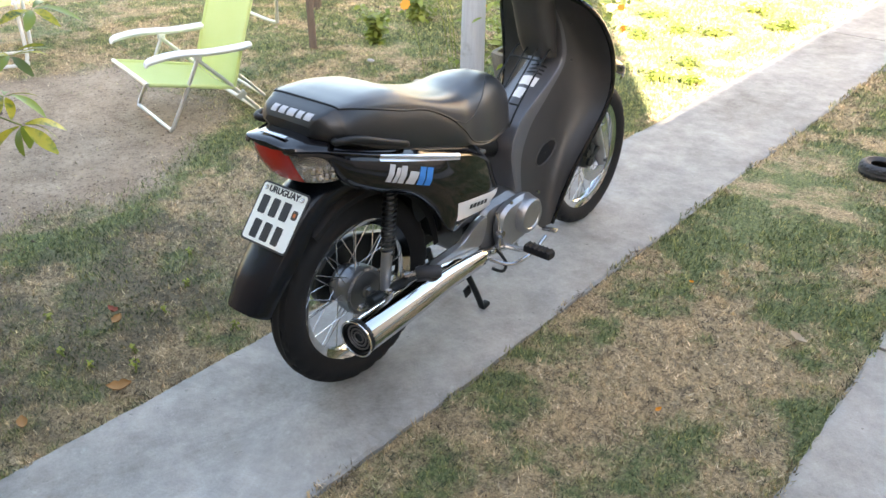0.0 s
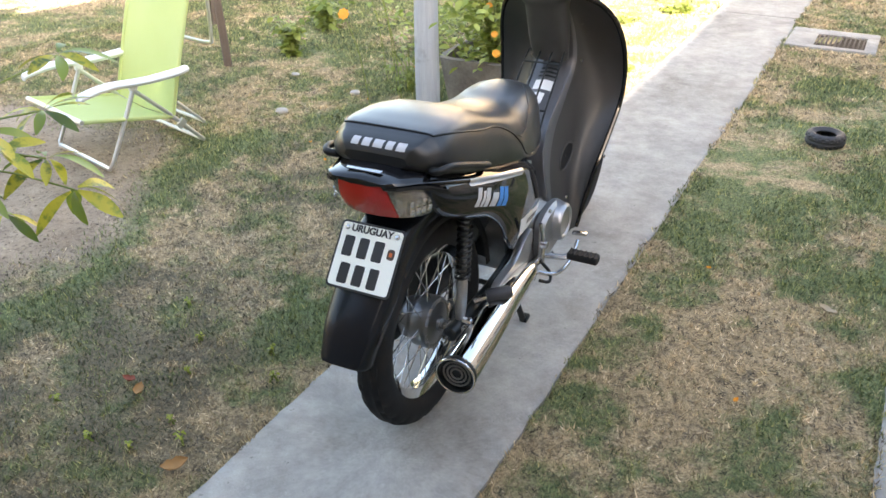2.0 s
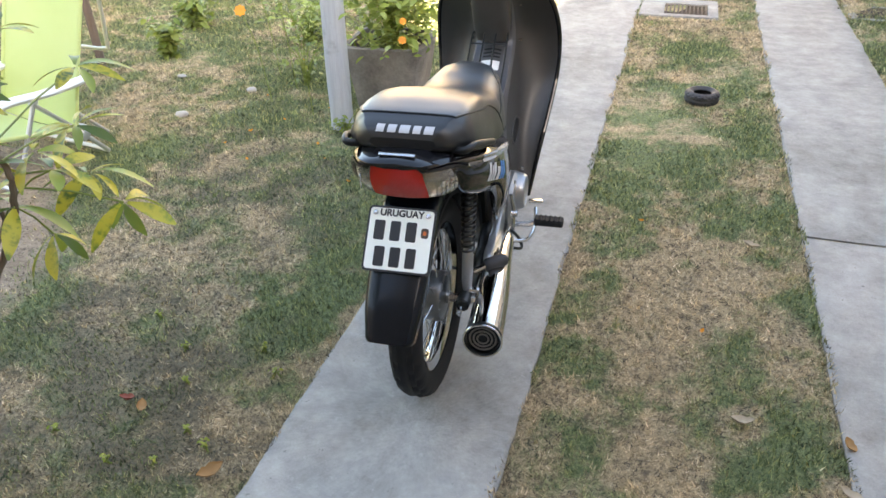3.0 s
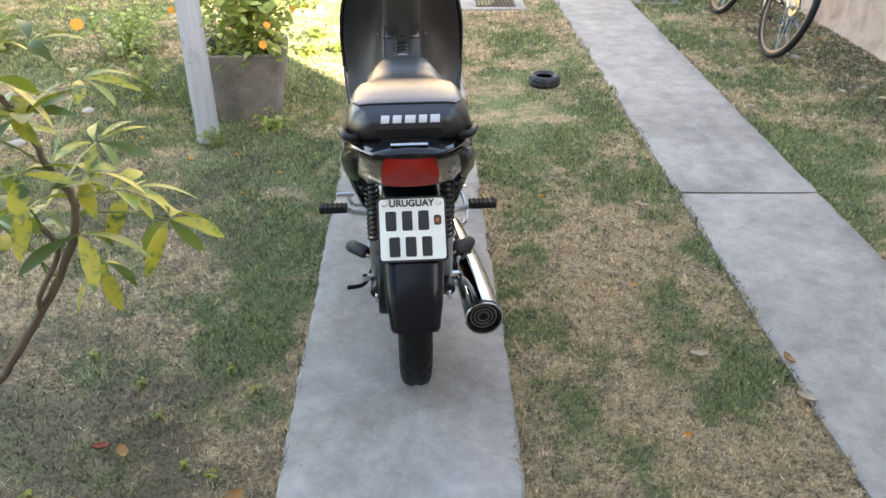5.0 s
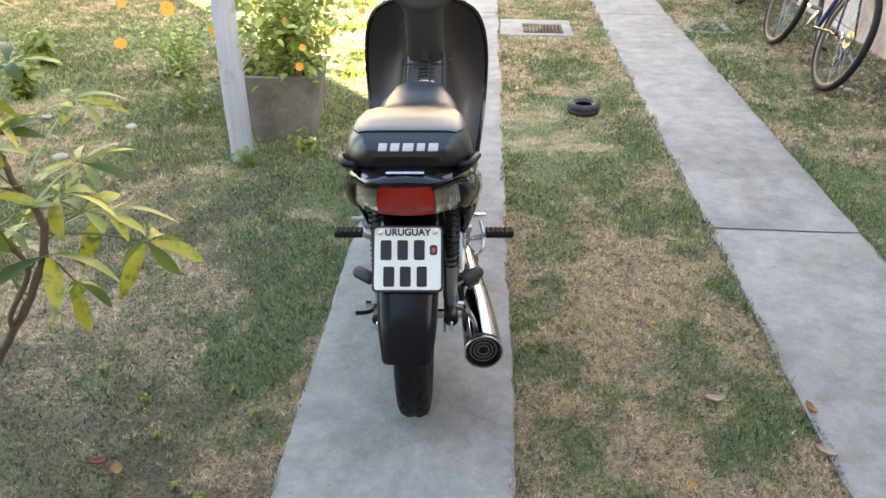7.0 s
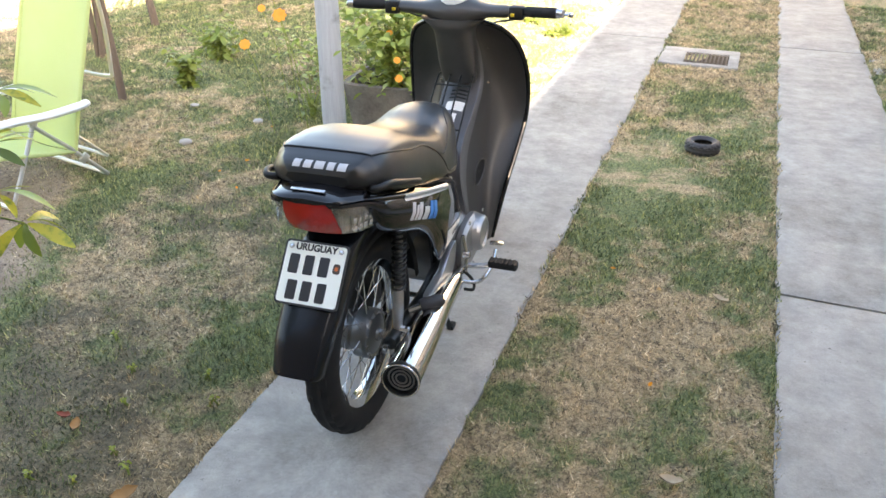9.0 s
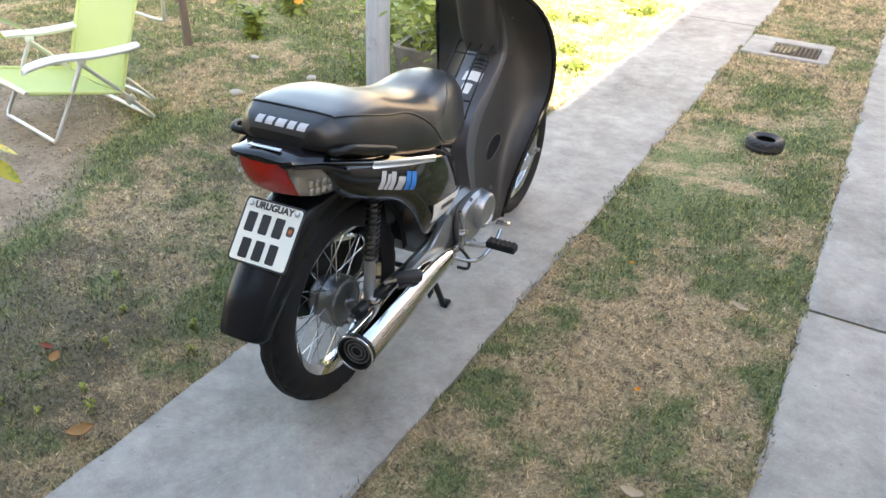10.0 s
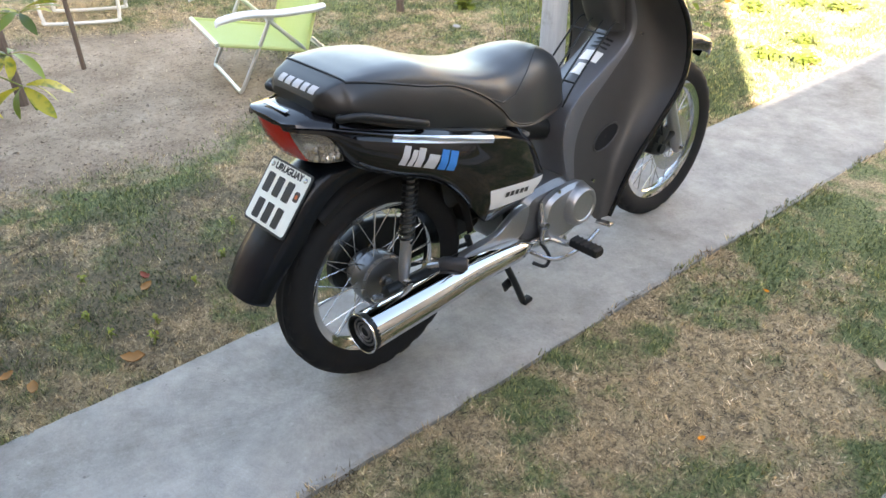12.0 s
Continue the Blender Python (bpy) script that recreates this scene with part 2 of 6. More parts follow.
def concrete_material():
    n = Nodes("worn_concrete")
    wide, mid, fine = n.noise(1.7, 6, 0.65, distortion=0.4), n.noise(9, 7, 0.75), n.noise(140, 4, 0.7)
    tone = n.math("MULTIPLY_ADD", wide, 0.42, n.math("MULTIPLY_ADD", mid, 0.43, n.math("MULTIPLY", fine, 0.15)))
    base = n.ramp(tone, (0.37, (0.175, 0.166, 0.15)), (0.5, (0.31, 0.297, 0.272)), (0.63, (0.43, 0.414, 0.382)))
    pits = n.ramp(n.noise(48, 3, 0.5), (0.22, 1.0), (0.3, 0.0))
    stain = n.ramp(n.noise(3.4, 7, 0.75, distortion=0.8), (0.48, 0.0), (0.72, 0.5))
    base = n.mix(stain, base, (0.19, 0.18, 0.162))
    pale = n.ramp(n.noise(22, 4, 0.7), (0.62, 0.0), (0.72, 0.35))
    base = n.mix(pale, base, (0.5, 0.49, 0.46))
    rnd = n.add("ShaderNodeObjectInfo").outputs["Random"]
    base = n.mix(n.math("MULTIPLY", rnd, 0.14), base, (0.5, 0.47, 0.42))
    n.set(Base_Color=n.mix(pits, base, (0.15, 0.14, 0.125)), Roughness=0.85)
    n.bump(n.math("MULTIPLY_ADD", mid, 1.5, n.math("ADD", fine, n.math("MULTIPLY", pits, -0.8))), 0.4, 0.004)
    return n.mat


CONCRETE = concrete_material()


def plaster_material():
    n = Nodes("stained_plaster")
    wide, mid = n.noise(0.9, 5, 0.6), n.noise(5, 6, 0.7, distortion=0.6)
    base = n.ramp(n.math("MULTIPLY_ADD", wide, 0.6, n.math("MULTIPLY", mid, 0.4)), (0.38, (0.29, 0.22, 0.18)), (0.5, (0.49, 0.39, 0.33)), (0.64, (0.66, 0.59, 0.54)))
    n.set(Base_Color=n.mix(n.ramp(mid, (0.56, 0.0), (0.74, 0.75)), base, (0.33, 0.24, 0.19)), Roughness=0.9)
    n.bump(n.math("ADD", n.noise(40, 5, 0.7), mid), 0.5, 0.006)
    return n.mat


PLASTER = plaster_material()


def post_material():
    n = Nodes("grey_weathered_post")
    grain = n.add("ShaderNodeMapping")
    grain.inputs["Scale"].default_value = (1, 1, 0.07)
    n.link(n.pos, grain.inputs["Vector"])
    streak = n.noise(70, 4, 0.7, vector=grain.outputs["Vector"])
    base = n.mix(streak, (0.29, 0.31, 0.33), (0.52, 0.545, 0.57))
    n.set(Base_Color=n.mix(n.ramp(n.noise(12, 5), (0.58, 0.0), (0.75, 0.6)), base, (0.16, 0.15, 0.12)), Roughness=0.85)
    n.bump(streak, 0.5, 0.004)
    return n.mat


POST = post_material()


def pot_material():
    n = Nodes("grey_cement_pot")
    wide, fine = n.noise(5, 5, 0.65), n.noise(70, 4, 0.7)
    n.set(Base_Color=n.ramp(n.math("MULTIPLY_ADD", wide, 0.7, n.math("MULTIPLY", fine, 0.3)), (0.35, (0.1, 0.09, 0.08)), (0.55, (0.2, 0.185, 0.165)), (0.7, (0.3, 0.28, 0.25))), Roughness=0.9)
    n.bump(fine, 0.4, 0.004)
    return n.mat


POT = pot_material()
EARTH = plain("potting_earth", (0.045, 0.03, 0.02), 0.95, grain=50, vary=0.5, bump=0.8, depth=0.01)


# ---- shape tools ----
def mesh_from(name, verts, faces, smooth=True):
    me = bpy.data.meshes.new(name)
    me.from_pydata([tuple(v) for v in verts], [], [tuple(f) for f in faces])
    bm = bmesh.new()
    bm.from_mesh(me)
    bmesh.ops.recalc_face_normals(bm, faces=bm.faces)
    bm.to_mesh(me)
    bm.free()
    if smooth:
        me.polygons.foreach_set("use_smooth", [True] * len(me.polygons))
        me.set_sharp_from_angle(angle=radians(38))
    return me


class Shape:
    """Verts and faces that grow together into one mesh."""

    def __init__(self):
        self.v, self.f = [], []

    def add(self, verts, faces):
        k = len(self.v)
        self.v += [Vector(p) for p in verts]
        self.f += [[i + k for i in f] for f in faces]
        return self

    def moved(self, m):
        self.v = [m @ p for p in self.v]
        return self

    def mirrored(self):
        """Adds a copy mirrored in u."""
        k = len(self.v)
        self.v += [Vector((-p.x, p.y, p.z)) for p in self.v]
        self.f += [[i + k for i in reversed(f)] for f in list(self.f)]
        return self

    def loft(self, rings, closed=True, caps=True, wrap=False):
        n, verts, faces = len(rings[0]), [p for r in rings for p in r], []
        m = len(rings)
        for i in range(m if wrap else m - 1):
            a, b = i * n, ((i + 1) % m) * n
            for j in range(n if closed else n - 1):
                k = (j + 1) % n
                faces.append([a + j, a + k, b + k, b + j])
        if caps and closed and not wrap:
            faces += [list(range(n))[::-1], [(m - 1) * n + j for j in range(n)]]
        return self.add(verts, faces)

    def tube(self, points, radius, segs=8, closed=False, caps=True):
        pts = [Vector(p) for p in points]
        rad = radius if isinstance(radius, (list, tuple)) else [radius] * len(pts)
        rings, side = [], None
        for i, p in enumerate(pts):
            if closed:
                way = pts[(i + 1) % len(pts)] - pts[i - 1]
            else:
                way = pts[min(i + 1, len(pts) - 1)] - pts[max(i - 1, 0)]
            way.normalize()
            if side is None:
                side = way.cross(Vector((0, 0, 1)) if abs(way.z) < 0.9 else Vector((1, 0, 0)))
            side = (side - way * side.dot(way)).normalized()
            up = side.cross(way)
            rings.append([p + rad[i] * (math.cos(t) * side + math.sin(t) * up) for t in (2 * math.pi * k / segs for k in range(segs))])
        return self.loft(rings, wrap=closed, caps=caps)

    def lathe(self, profile, segs=48, closed_profile=False):
        """Profile of (radius, along) turned about x."""
        rings = [[Vector((a, r * math.cos(t), r * math.sin(t))) for r, a in profile] for t in (2 * math.pi * k / segs for k in range(segs))]
        return self.loft(rings, closed=closed_profile, caps=False, wrap=True)

    def box(self, size, m=None, bevel=0.0):
        bm = bmesh.new()
        bmesh.ops.create_cube(bm, size=1.0)
        for v in bm.verts:
            v.co = Vector((v.co.x * size[0], v.co.y * size[1], v.co.z * size[2]))
        if bevel:
            bmesh.ops.bevel(bm, geom=list(bm.edges), offset=bevel, segments=2, affect="EDGES", profile=0.5)
        bm.verts.index_update()
        m = m or Matrix()
        self.add([m @ v.co for v in bm.verts], [[v.index for v in f.verts] for f in bm.faces])
        bm.free()
        return self

    def prism(self, outline, depth, m=None, bevel=0.0):
        """A flat outline in (y, z), depth along x about 0, with softened edges."""
        m = m or Matrix()
        c = Vector((0, sum(p[0] for p in outline) / len(outline), sum(p[1] for p in outline) / len(outline)))
        rings = []
        for x, shrink in ((-depth / 2, bevel), (-depth / 2 + bevel, 0), (depth / 2 - bevel, 0), (depth / 2, bevel)):
            ring = []
            for y, z in outline:
                p = Vector((0, y, z))
                d = p - c
                ring.append(m @ (Vector((x, 0, 0)) + c + d * (1 - shrink / max(d.length, 1e-6))))
            rings.append(ring)
        return self.loft(rings)

    def mesh(self, name="mesh", smooth=True):
        return mesh_from(name, self.v, self.f, smooth)


def curve(points, steps=6, closed=False):
    """A smooth line through the points (Catmull-Rom)."""
    pts = [np.array(p, float) for p in points]
    out, n = [], len(pts)
    for i in range(n if closed else n - 1):
        p0, p1, p2, p3 = (pts[(i + k) % n] if closed else pts[min(max(i + k, 0), n - 1)] for k in (-1, 0, 1, 2))
        for s in range(steps):
            t = s / steps
            out.append(0.5 * (2 * p1 + (p2 - p0) * t + (2 * p0 - 5 * p1 + 4 * p2 - p3) * t * t + (3 * p1 - p0 - 3 * p2 + p3) * t**3))
    if not closed:
        out.append(pts[-1])
    return out


def part(name, shape, material, parent=None, label="", m=None):
    """One mesh object under a thing or a part."""
    me = shape.mesh(name) if isinstance(shape, Shape) else shape
    if material and not me.materials:
        me.materials.append(material)
    ob = new(name, me)
    ob.parent = parent
    if m is not None:
        ob.matrix_basis = m
    if label:
        tagged(ob, label)
    return ob


def thing(name, label, category, m=None, group="", kind=""):
    """An empty at a thing's base that its parts hang from."""
    ob = tagged(new(name), label, category, group, kind)
    ob.empty_display_size = 0.1
    if m is not None:
        ob.matrix_basis = m
    return ob


def solid(name, shape, material, label, category="", group="", kind="", m=None):
    return tagged(part(name, shape, material, m=m), label, category, group, kind)


def text_mesh(words, size, material):
    """Raised letters lying in the plane x, y, centred."""
    cu = bpy.data.curves.new("words", "FONT")
    cu.body, cu.size, cu.extrude, cu.offset, cu.align_x, cu.align_y = words, size, 0.0006, 0.0007, "CENTER", "CENTER"
    ob = bpy.data.objects.new("words", cu)
    me = bpy.data.meshes.new_from_object(ob)
    me.materials.clear()
    me.materials.append(material)
    bpy.data.objects.remove(ob)
    return me


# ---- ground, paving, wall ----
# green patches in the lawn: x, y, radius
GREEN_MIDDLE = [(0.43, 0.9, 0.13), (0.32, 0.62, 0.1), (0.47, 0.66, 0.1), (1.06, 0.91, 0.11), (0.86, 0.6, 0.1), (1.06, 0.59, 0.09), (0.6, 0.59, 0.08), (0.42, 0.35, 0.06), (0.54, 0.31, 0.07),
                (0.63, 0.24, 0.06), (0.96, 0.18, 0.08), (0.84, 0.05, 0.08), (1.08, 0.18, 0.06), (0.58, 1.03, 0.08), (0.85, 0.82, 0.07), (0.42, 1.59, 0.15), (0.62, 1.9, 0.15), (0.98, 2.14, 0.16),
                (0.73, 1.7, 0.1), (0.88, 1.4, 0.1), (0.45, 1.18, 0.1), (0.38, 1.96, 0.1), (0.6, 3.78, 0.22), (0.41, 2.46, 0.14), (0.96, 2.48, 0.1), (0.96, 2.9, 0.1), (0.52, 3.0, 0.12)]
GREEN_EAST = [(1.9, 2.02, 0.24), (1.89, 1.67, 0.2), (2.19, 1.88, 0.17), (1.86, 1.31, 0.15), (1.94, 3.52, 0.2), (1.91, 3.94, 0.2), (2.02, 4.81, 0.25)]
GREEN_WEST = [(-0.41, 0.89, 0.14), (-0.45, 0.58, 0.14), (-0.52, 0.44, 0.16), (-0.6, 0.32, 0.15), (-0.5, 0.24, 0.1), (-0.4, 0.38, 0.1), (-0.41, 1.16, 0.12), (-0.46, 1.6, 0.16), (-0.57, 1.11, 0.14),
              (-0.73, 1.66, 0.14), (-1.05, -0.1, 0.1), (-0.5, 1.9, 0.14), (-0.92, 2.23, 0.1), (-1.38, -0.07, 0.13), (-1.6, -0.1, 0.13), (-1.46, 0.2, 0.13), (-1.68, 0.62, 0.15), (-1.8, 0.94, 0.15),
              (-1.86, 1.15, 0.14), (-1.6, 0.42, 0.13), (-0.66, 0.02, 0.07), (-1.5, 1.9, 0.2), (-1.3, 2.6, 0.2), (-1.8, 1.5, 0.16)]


def grid_noise(x, y, scale, seed):
    """Smooth noise over the plan, about -1 to 1, for arrays."""
    x, y = np.asarray(x, float) * scale, np.asarray(y, float) * scale
    i, j = np.floor(x), np.floor(y)
    u, v = x - i, y - j
    u, v = u * u * (3 - 2 * u), v * v * (3 - 2 * v)

    def corner(a, b):
        s = np.sin(a * 127.1 + b * 311.7 + seed * 74.7) * 43758.5453
        return 2 * (s - np.floor(s)) - 1

    low = corner(i, j) * (1 - u) + corner(i + 1, j) * u
    high = corner(i, j + 1) * (1 - u) + corner(i + 1, j + 1) * u
    return low * (1 - v) + high * v


def fbm(x, y, scale, seed, octaves=3):
    total = 0.0
    for k in range(octaves):
        c, s = math.cos(0.6 * k), math.sin(0.6 * k)
        total = total + grid_noise(x * c - y * s, x * s + y * c, scale * 2.07 ** k, seed + 13 * k) * 0.55 ** k
    return total


def greenness(x, y):
    """Green patches in the dry lawn: wide drifts, torn patches, small tufts."""
    x, y = np.asarray(x, float), np.asarray(y, float)
    wx, wy = x + 0.11 * fbm(x, y, 6.0, 31.0), y + 0.11 * fbm(x, y, 6.0, 57.0)
    g = 0.36 + 0.13 * fbm(x, y, 1.4, 11.0) + 0.22 * fbm(x, y, 5.0, 2.0) + 0.18 * fbm(x, y, 16.0, 8.0, 2)
    g = g + 0.03 * np.clip((-0.3 - x) * 3, 0, 1) + 0.08 * np.clip((y - 1.0) / 1.5, 0, 1)
    # paler straw in the far west paints extra brightness into its sunlit part
    g = g - 0.2 * np.clip((-4.7 - x) / 0.5, 0, 1)
    g = g - 0.09 * np.clip((0.25 - y) / 0.5, 0, 1) * (x > -0.3) + 0.13 * np.clip((-0.35 - x) * 4, 0, 1) * np.clip((y - 0.7) * 2, 0, 1)
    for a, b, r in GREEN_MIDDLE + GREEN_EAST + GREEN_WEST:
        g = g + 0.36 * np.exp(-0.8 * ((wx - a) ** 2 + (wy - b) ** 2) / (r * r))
    return np.clip(g, 0, 1)


def soil_and_shade(x, y):
    """Where dark soil shows between sparse blades; west of the strip it also paints in shade."""
    x, y = np.asarray(x, float), np.asarray(y, float)
    s = np.exp(-((x + 0.95) / 0.6) ** 2 - ((y + 0.05) / 0.85) ** 2) + 1.35 * np.clip((x - 2.15) / 0.45, 0, 1) + 0.5 * np.clip((0.75 - y) / 0.7, 0, 1) * np.clip((-0.3 - x) / 0.1, 0, 1) * np.clip((x + 1.7) / 0.5, 0, 1)
    s = s + 0.85 * np.clip((-0.4 - x) * 3, 0, 1) * np.clip((2.6 - y) / 0.8, 0, 1) * np.clip((y - 0.6) / 0.5, 0, 1) * np.clip((x + 2.0) / 0.5, 0, 1)
    s = s * (1 - 0.9 * np.exp(-((x + 0.5) / 0.3) ** 2 - ((y - 0.5) / 0.35) ** 2))
    return np.clip(0.6 * s + 0.36 * fbm(x, y, 9.0, 71.0) - 0.06, 0, 1)


def bareness(x, y):
    """The sandy patch: 1 in its middle, below 0 outside."""
    x, y = np.asarray(x, float), np.asarray(y, float)
    return 1.0 - np.hypot((x + 2.75) / 1.2, (y - 0.15) / 1.25) + 0.12 * fbm(x, y, 2.2, 4.0)


def add_field(me, name, values):
    at = me.attributes.new(name, "FLOAT", "POINT")
    at.data.foreach_set("value", values)


def ground_sheet():
    """One sheet: fine round the camera, reaching the horizon."""
    xs = np.r_[-900, -200, -60, -25, -12, np.arange(-8, -4.5, 0.1), np.arange(-4.5, 3.2, 0.05), np.arange(3.3, 8.01, 0.5), 12, 25, 60, 200, 900]
    ys = np.r_[-900, -200, -60, -25, -8, np.arange(-4, -2.4, 0.3), np.arange(-2.4, -1.0, 0.05), np.arange(-1.0, 7.0, 0.05), np.arange(7.1, 12.01, 0.3), 18, 30, 60, 200, 900]
    gx, gy = (g.ravel() for g in np.meshgrid(xs, ys))
    near = np.clip(1 - np.maximum(abs(gx), abs(gy - 4)) / 9, 0, 1)
    gz = 0.011 * near * fbm(gx, gy, 2.1, 3.0, 2) - 0.012 * np.minimum(1, near * 5)
    verts = np.c_[gx, gy, gz]
    green, bare = greenness(gx, gy), np.clip(0.5 + 2.2 * bareness(gx, gy), 0, 1)
    n = len(xs)
    faces = [(i + j * n, i + 1 + j * n, i + 1 + (j + 1) * n, i + (j + 1) * n) for j in range(len(ys) - 1) for i in range(n - 1)]
    me = mesh_from("ground", verts, faces)
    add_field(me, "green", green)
    add_field(me, "bare", bare)
    add_field(me, "soil", soil_and_shade(gx, gy))
    return me


ground = solid("ground", ground_sheet(), GROUND, "dry patchy lawn with sandy bare soil", "ground", kind="structure")


def slab_mesh(x0, x1, y0, y1, seed):
    """One cast slab with ragged, worn edges."""
    rows = max(4, int((y1 - y0) / 0.05))
    verts, faces, top, cols = [], [], 0.004, 7
    for i in range(rows + 1):
        y = y0 + (y1 - y0) * i / rows
        e0 = 0.007 * noise.noise((seed, y * 2.1, 0)) + 0.006 * noise.noise((seed, y * 9, 4)) + 0.007 * noise.noise((seed, y * 27, 8))
        e1 = 0.007 * noise.noise((seed + 9, y * 2.1, 0)) + 0.006 * noise.noise((seed + 9, y * 9, 4)) + 0.007 * noise.noise((seed + 9, y * 27, 8))
        xl, xr = x0 + e0, x1 + e1
        line = [(xl, -0.06), (xl, top - 0.007), (xl + 0.009, top)]
        line += [(xl + (xr - xl) * k / cols, top + 0.0025 * noise.noise((x0 + k * 0.3, y * 3, 2))) for k in range(1, cols)]
        line += [(xr - 0.009, top), (xr, top - 0.007), (xr, -0.06)]
        drop = 0.005 if i in (0, rows) else 0
        verts += [(x, y + (0.009 * noise.noise((x * 6, y, 1)) + 0.005 * noise.noise((x * 45, y, 6))) * (i in (0, rows)), z - drop) for x, z in line]
    n = len(line)
    faces = [(a * n + b, a * n + b + 1, (a + 1) * n + b + 1, (a + 1) * n + b) for a in range(rows) for b in range(n - 1)]
    faces += [tuple(range(n))[::-1], tuple(rows * n + k for k in range(n))]
    return mesh_from("slab", verts, faces)


def paved_strip(name, x0, x1, joints, label):
    root = thing(name, label, "pavement", kind="structure")
    for k, (a, b) in enumerate(zip(joints, joints[1:])):
        part("slab", slab_mesh(x0, x1, a + 0.008, b - 0.008, k * 3 + x0), CONCRETE, root)
    return root


paved_strip("pavement_1", -0.355, 0.266, [-6.7, -2.7, 5.36, 9.4, 13.4, 20], "grey concrete wheel strip that the motorcycle stands on")
paved_strip("pavement_2", 1.116, 1.735, [-6.7, -2.7, 1.352, 5.4, 9.45, 13.4, 20], "worn grey concrete wheel strip with a cracked joint")


def plaster_wall():
    rows = Shape()
    ys = np.arange(-2.19, 16.01, 0.22)
    zs = [-0.1, 0.0, 0.05, 0.12, 0.3, 0.6, 1.0, 1.5, 2.0, 2.36, 2.4]
    rings = []
    for z in zs:
        rings.append([Vector((3.045 - (0.03 + 0.02 * noise.noise((y * 3, 0, 1))) * max(0, 1 - z / 0.1) + 0.006 * noise.noise((y * 2, z * 3, 0)) + (0.02 if z > 2.38 else 0), y, z)) for y in ys])
    rows.loft(rings, closed=False, caps=False)
    rows.box((0.18, 18.18, 2.5), Matrix.Translation((3.155, 6.9, 1.15)))
    return rows


solid("wall_east", plaster_wall(), PLASTER, "stained pinkish plaster garden wall", "wall", kind="structure")
solid("wall_house", Shape().prism([(2.43, -0.05), (2.43, 2.2), (-3.34, 5.2), (-3.34, -0.05)], 0.65, Matrix.Translation((0, -2.525, 0)) @ Matrix.Rotation(radians(90), 4, "Z"), 0.004), plain("brown_render", (0.2, 0.165, 0.135), 0.9, grain=20, vary=0.2, bump=0.4), "plain brown rendered house wall under a sloping roofline", "wall", kind="structure")

# Added unseen wall: its sunlit cream gives the seat a warm reflection.
solid("wall_bounce", Shape().box((16.0, 0.3, 9.0), Matrix.Translation((-3.0, 21.2, 4.4)), 0.01), plain("cream_render", (0.6, 0.49, 0.35), 0.9, grain=20, vary=0.2, bump=0.4), "plain cream wall added out of view to reflect warm sunlight", "wall", kind="structure")
# Added unseen wall, its height set by how far its shadow should reach.
solid("wall_south", Shape().box((5.8, 0.15, 1.78), Matrix.Translation((-5.335, -2.28, 0.84)), 0.01), PLASTER, "plain low plaster wall added out of view to block the sun", "wall", kind="structure")


# ---- motorcycle ----
BIKE = pose(-0.012, 0.205, 0, 0, -1.0, 2.0)
bike = thing("motorcycle", "glossy black step-through motorcycle on its centre stand on the concrete strip", "motorcycle", BIKE)


def tyre_mesh(radius, rim, half, segs=168):
    """A round tyre with a cut tread."""
    crown = radius - rim
    prof = [(rim - 0.004, -half * 0.62), (rim + 0.1 * crown, -half * 0.8), (rim + 0.4 * crown, -half), (rim + 0.66 * crown, -half * 0.93)]
    tread = [-0.78, -0.6, -0.58, -0.3, -0.28, -0.06, 0.06, 0.28, 0.3, 0.58, 0.6, 0.78]
    prof += [(radius - 0.26 * crown * abs(a) ** 2.2, half * a) for a in tread]
    prof += [(r, -a) for r, a in reversed(prof[:4])]
    rings = []
    for k in range(segs):
        t, ring = 2 * math.pi * k / segs, []
        for j, (r, a) in enumerate(prof):
            if 4 <= j < 16:
                row = (j - 4) // 2
                cut = (k + (row % 2) * 3) % 6 < 2 and row not in (2, 3)
                cut = cut or j in (9, 10)
                r -= 0.0045 if cut else 0
            ring.append(Vector((a, r * math.cos(t), r * math.sin(t))))
        rings.append(ring)
    return Shape().loft(rings, closed=False, caps=False, wrap=True).mesh("tyre")


def spoke_mesh(hub_r, rim_r, side, lean):
    a = Vector((side * 0.028, 0.0, hub_r))
    b = Vector((side * 0.006, rim_r * math.sin(lean), rim_r * math.cos(lean)))
    return Shape().tube([a, b], 0.0016, 5).mesh("spoke")


def wheel(name, v, w, radius, rim, half, hub, label):
    """hub: the outline (radius, along) of the hub, which carries tyre, rim and spokes."""
    root = part(name, Shape().lathe(hub, 40), HUB_ALLOY, bike, label, Matrix.Translation((0, v, w)))
    part("tyre", tyre_mesh(radius, rim + 0.004, half), RUBBER, root, "black rubber tyre with a cut tread")
    b = half * 0.66
    prof = [(rim - 0.024, -0.006), (rim - 0.021, -b * 0.55), (rim - 0.002, -b * 0.8), (rim + 0.006, -b), (rim + 0.009, -b * 0.94), (rim + 0.003, -b * 0.7)]
    prof += [(r, -a) for r, a in reversed(prof)]
    part("rim", Shape().lathe(prof, 72, True), CHROME, root, "chrome wheel rim")
    meshes = [spoke_mesh(0.045, rim - 0.022, s, l) for s in (-1, 1) for l in (-0.6, 0.6)]
    for me in meshes:
        me.materials.append(STEEL)
    for k in range(36):
        part("spoke", meshes[k % 4], STEEL, root, m=Matrix.Rotation(2 * math.pi * k / 36, 4, "X"))
    return root


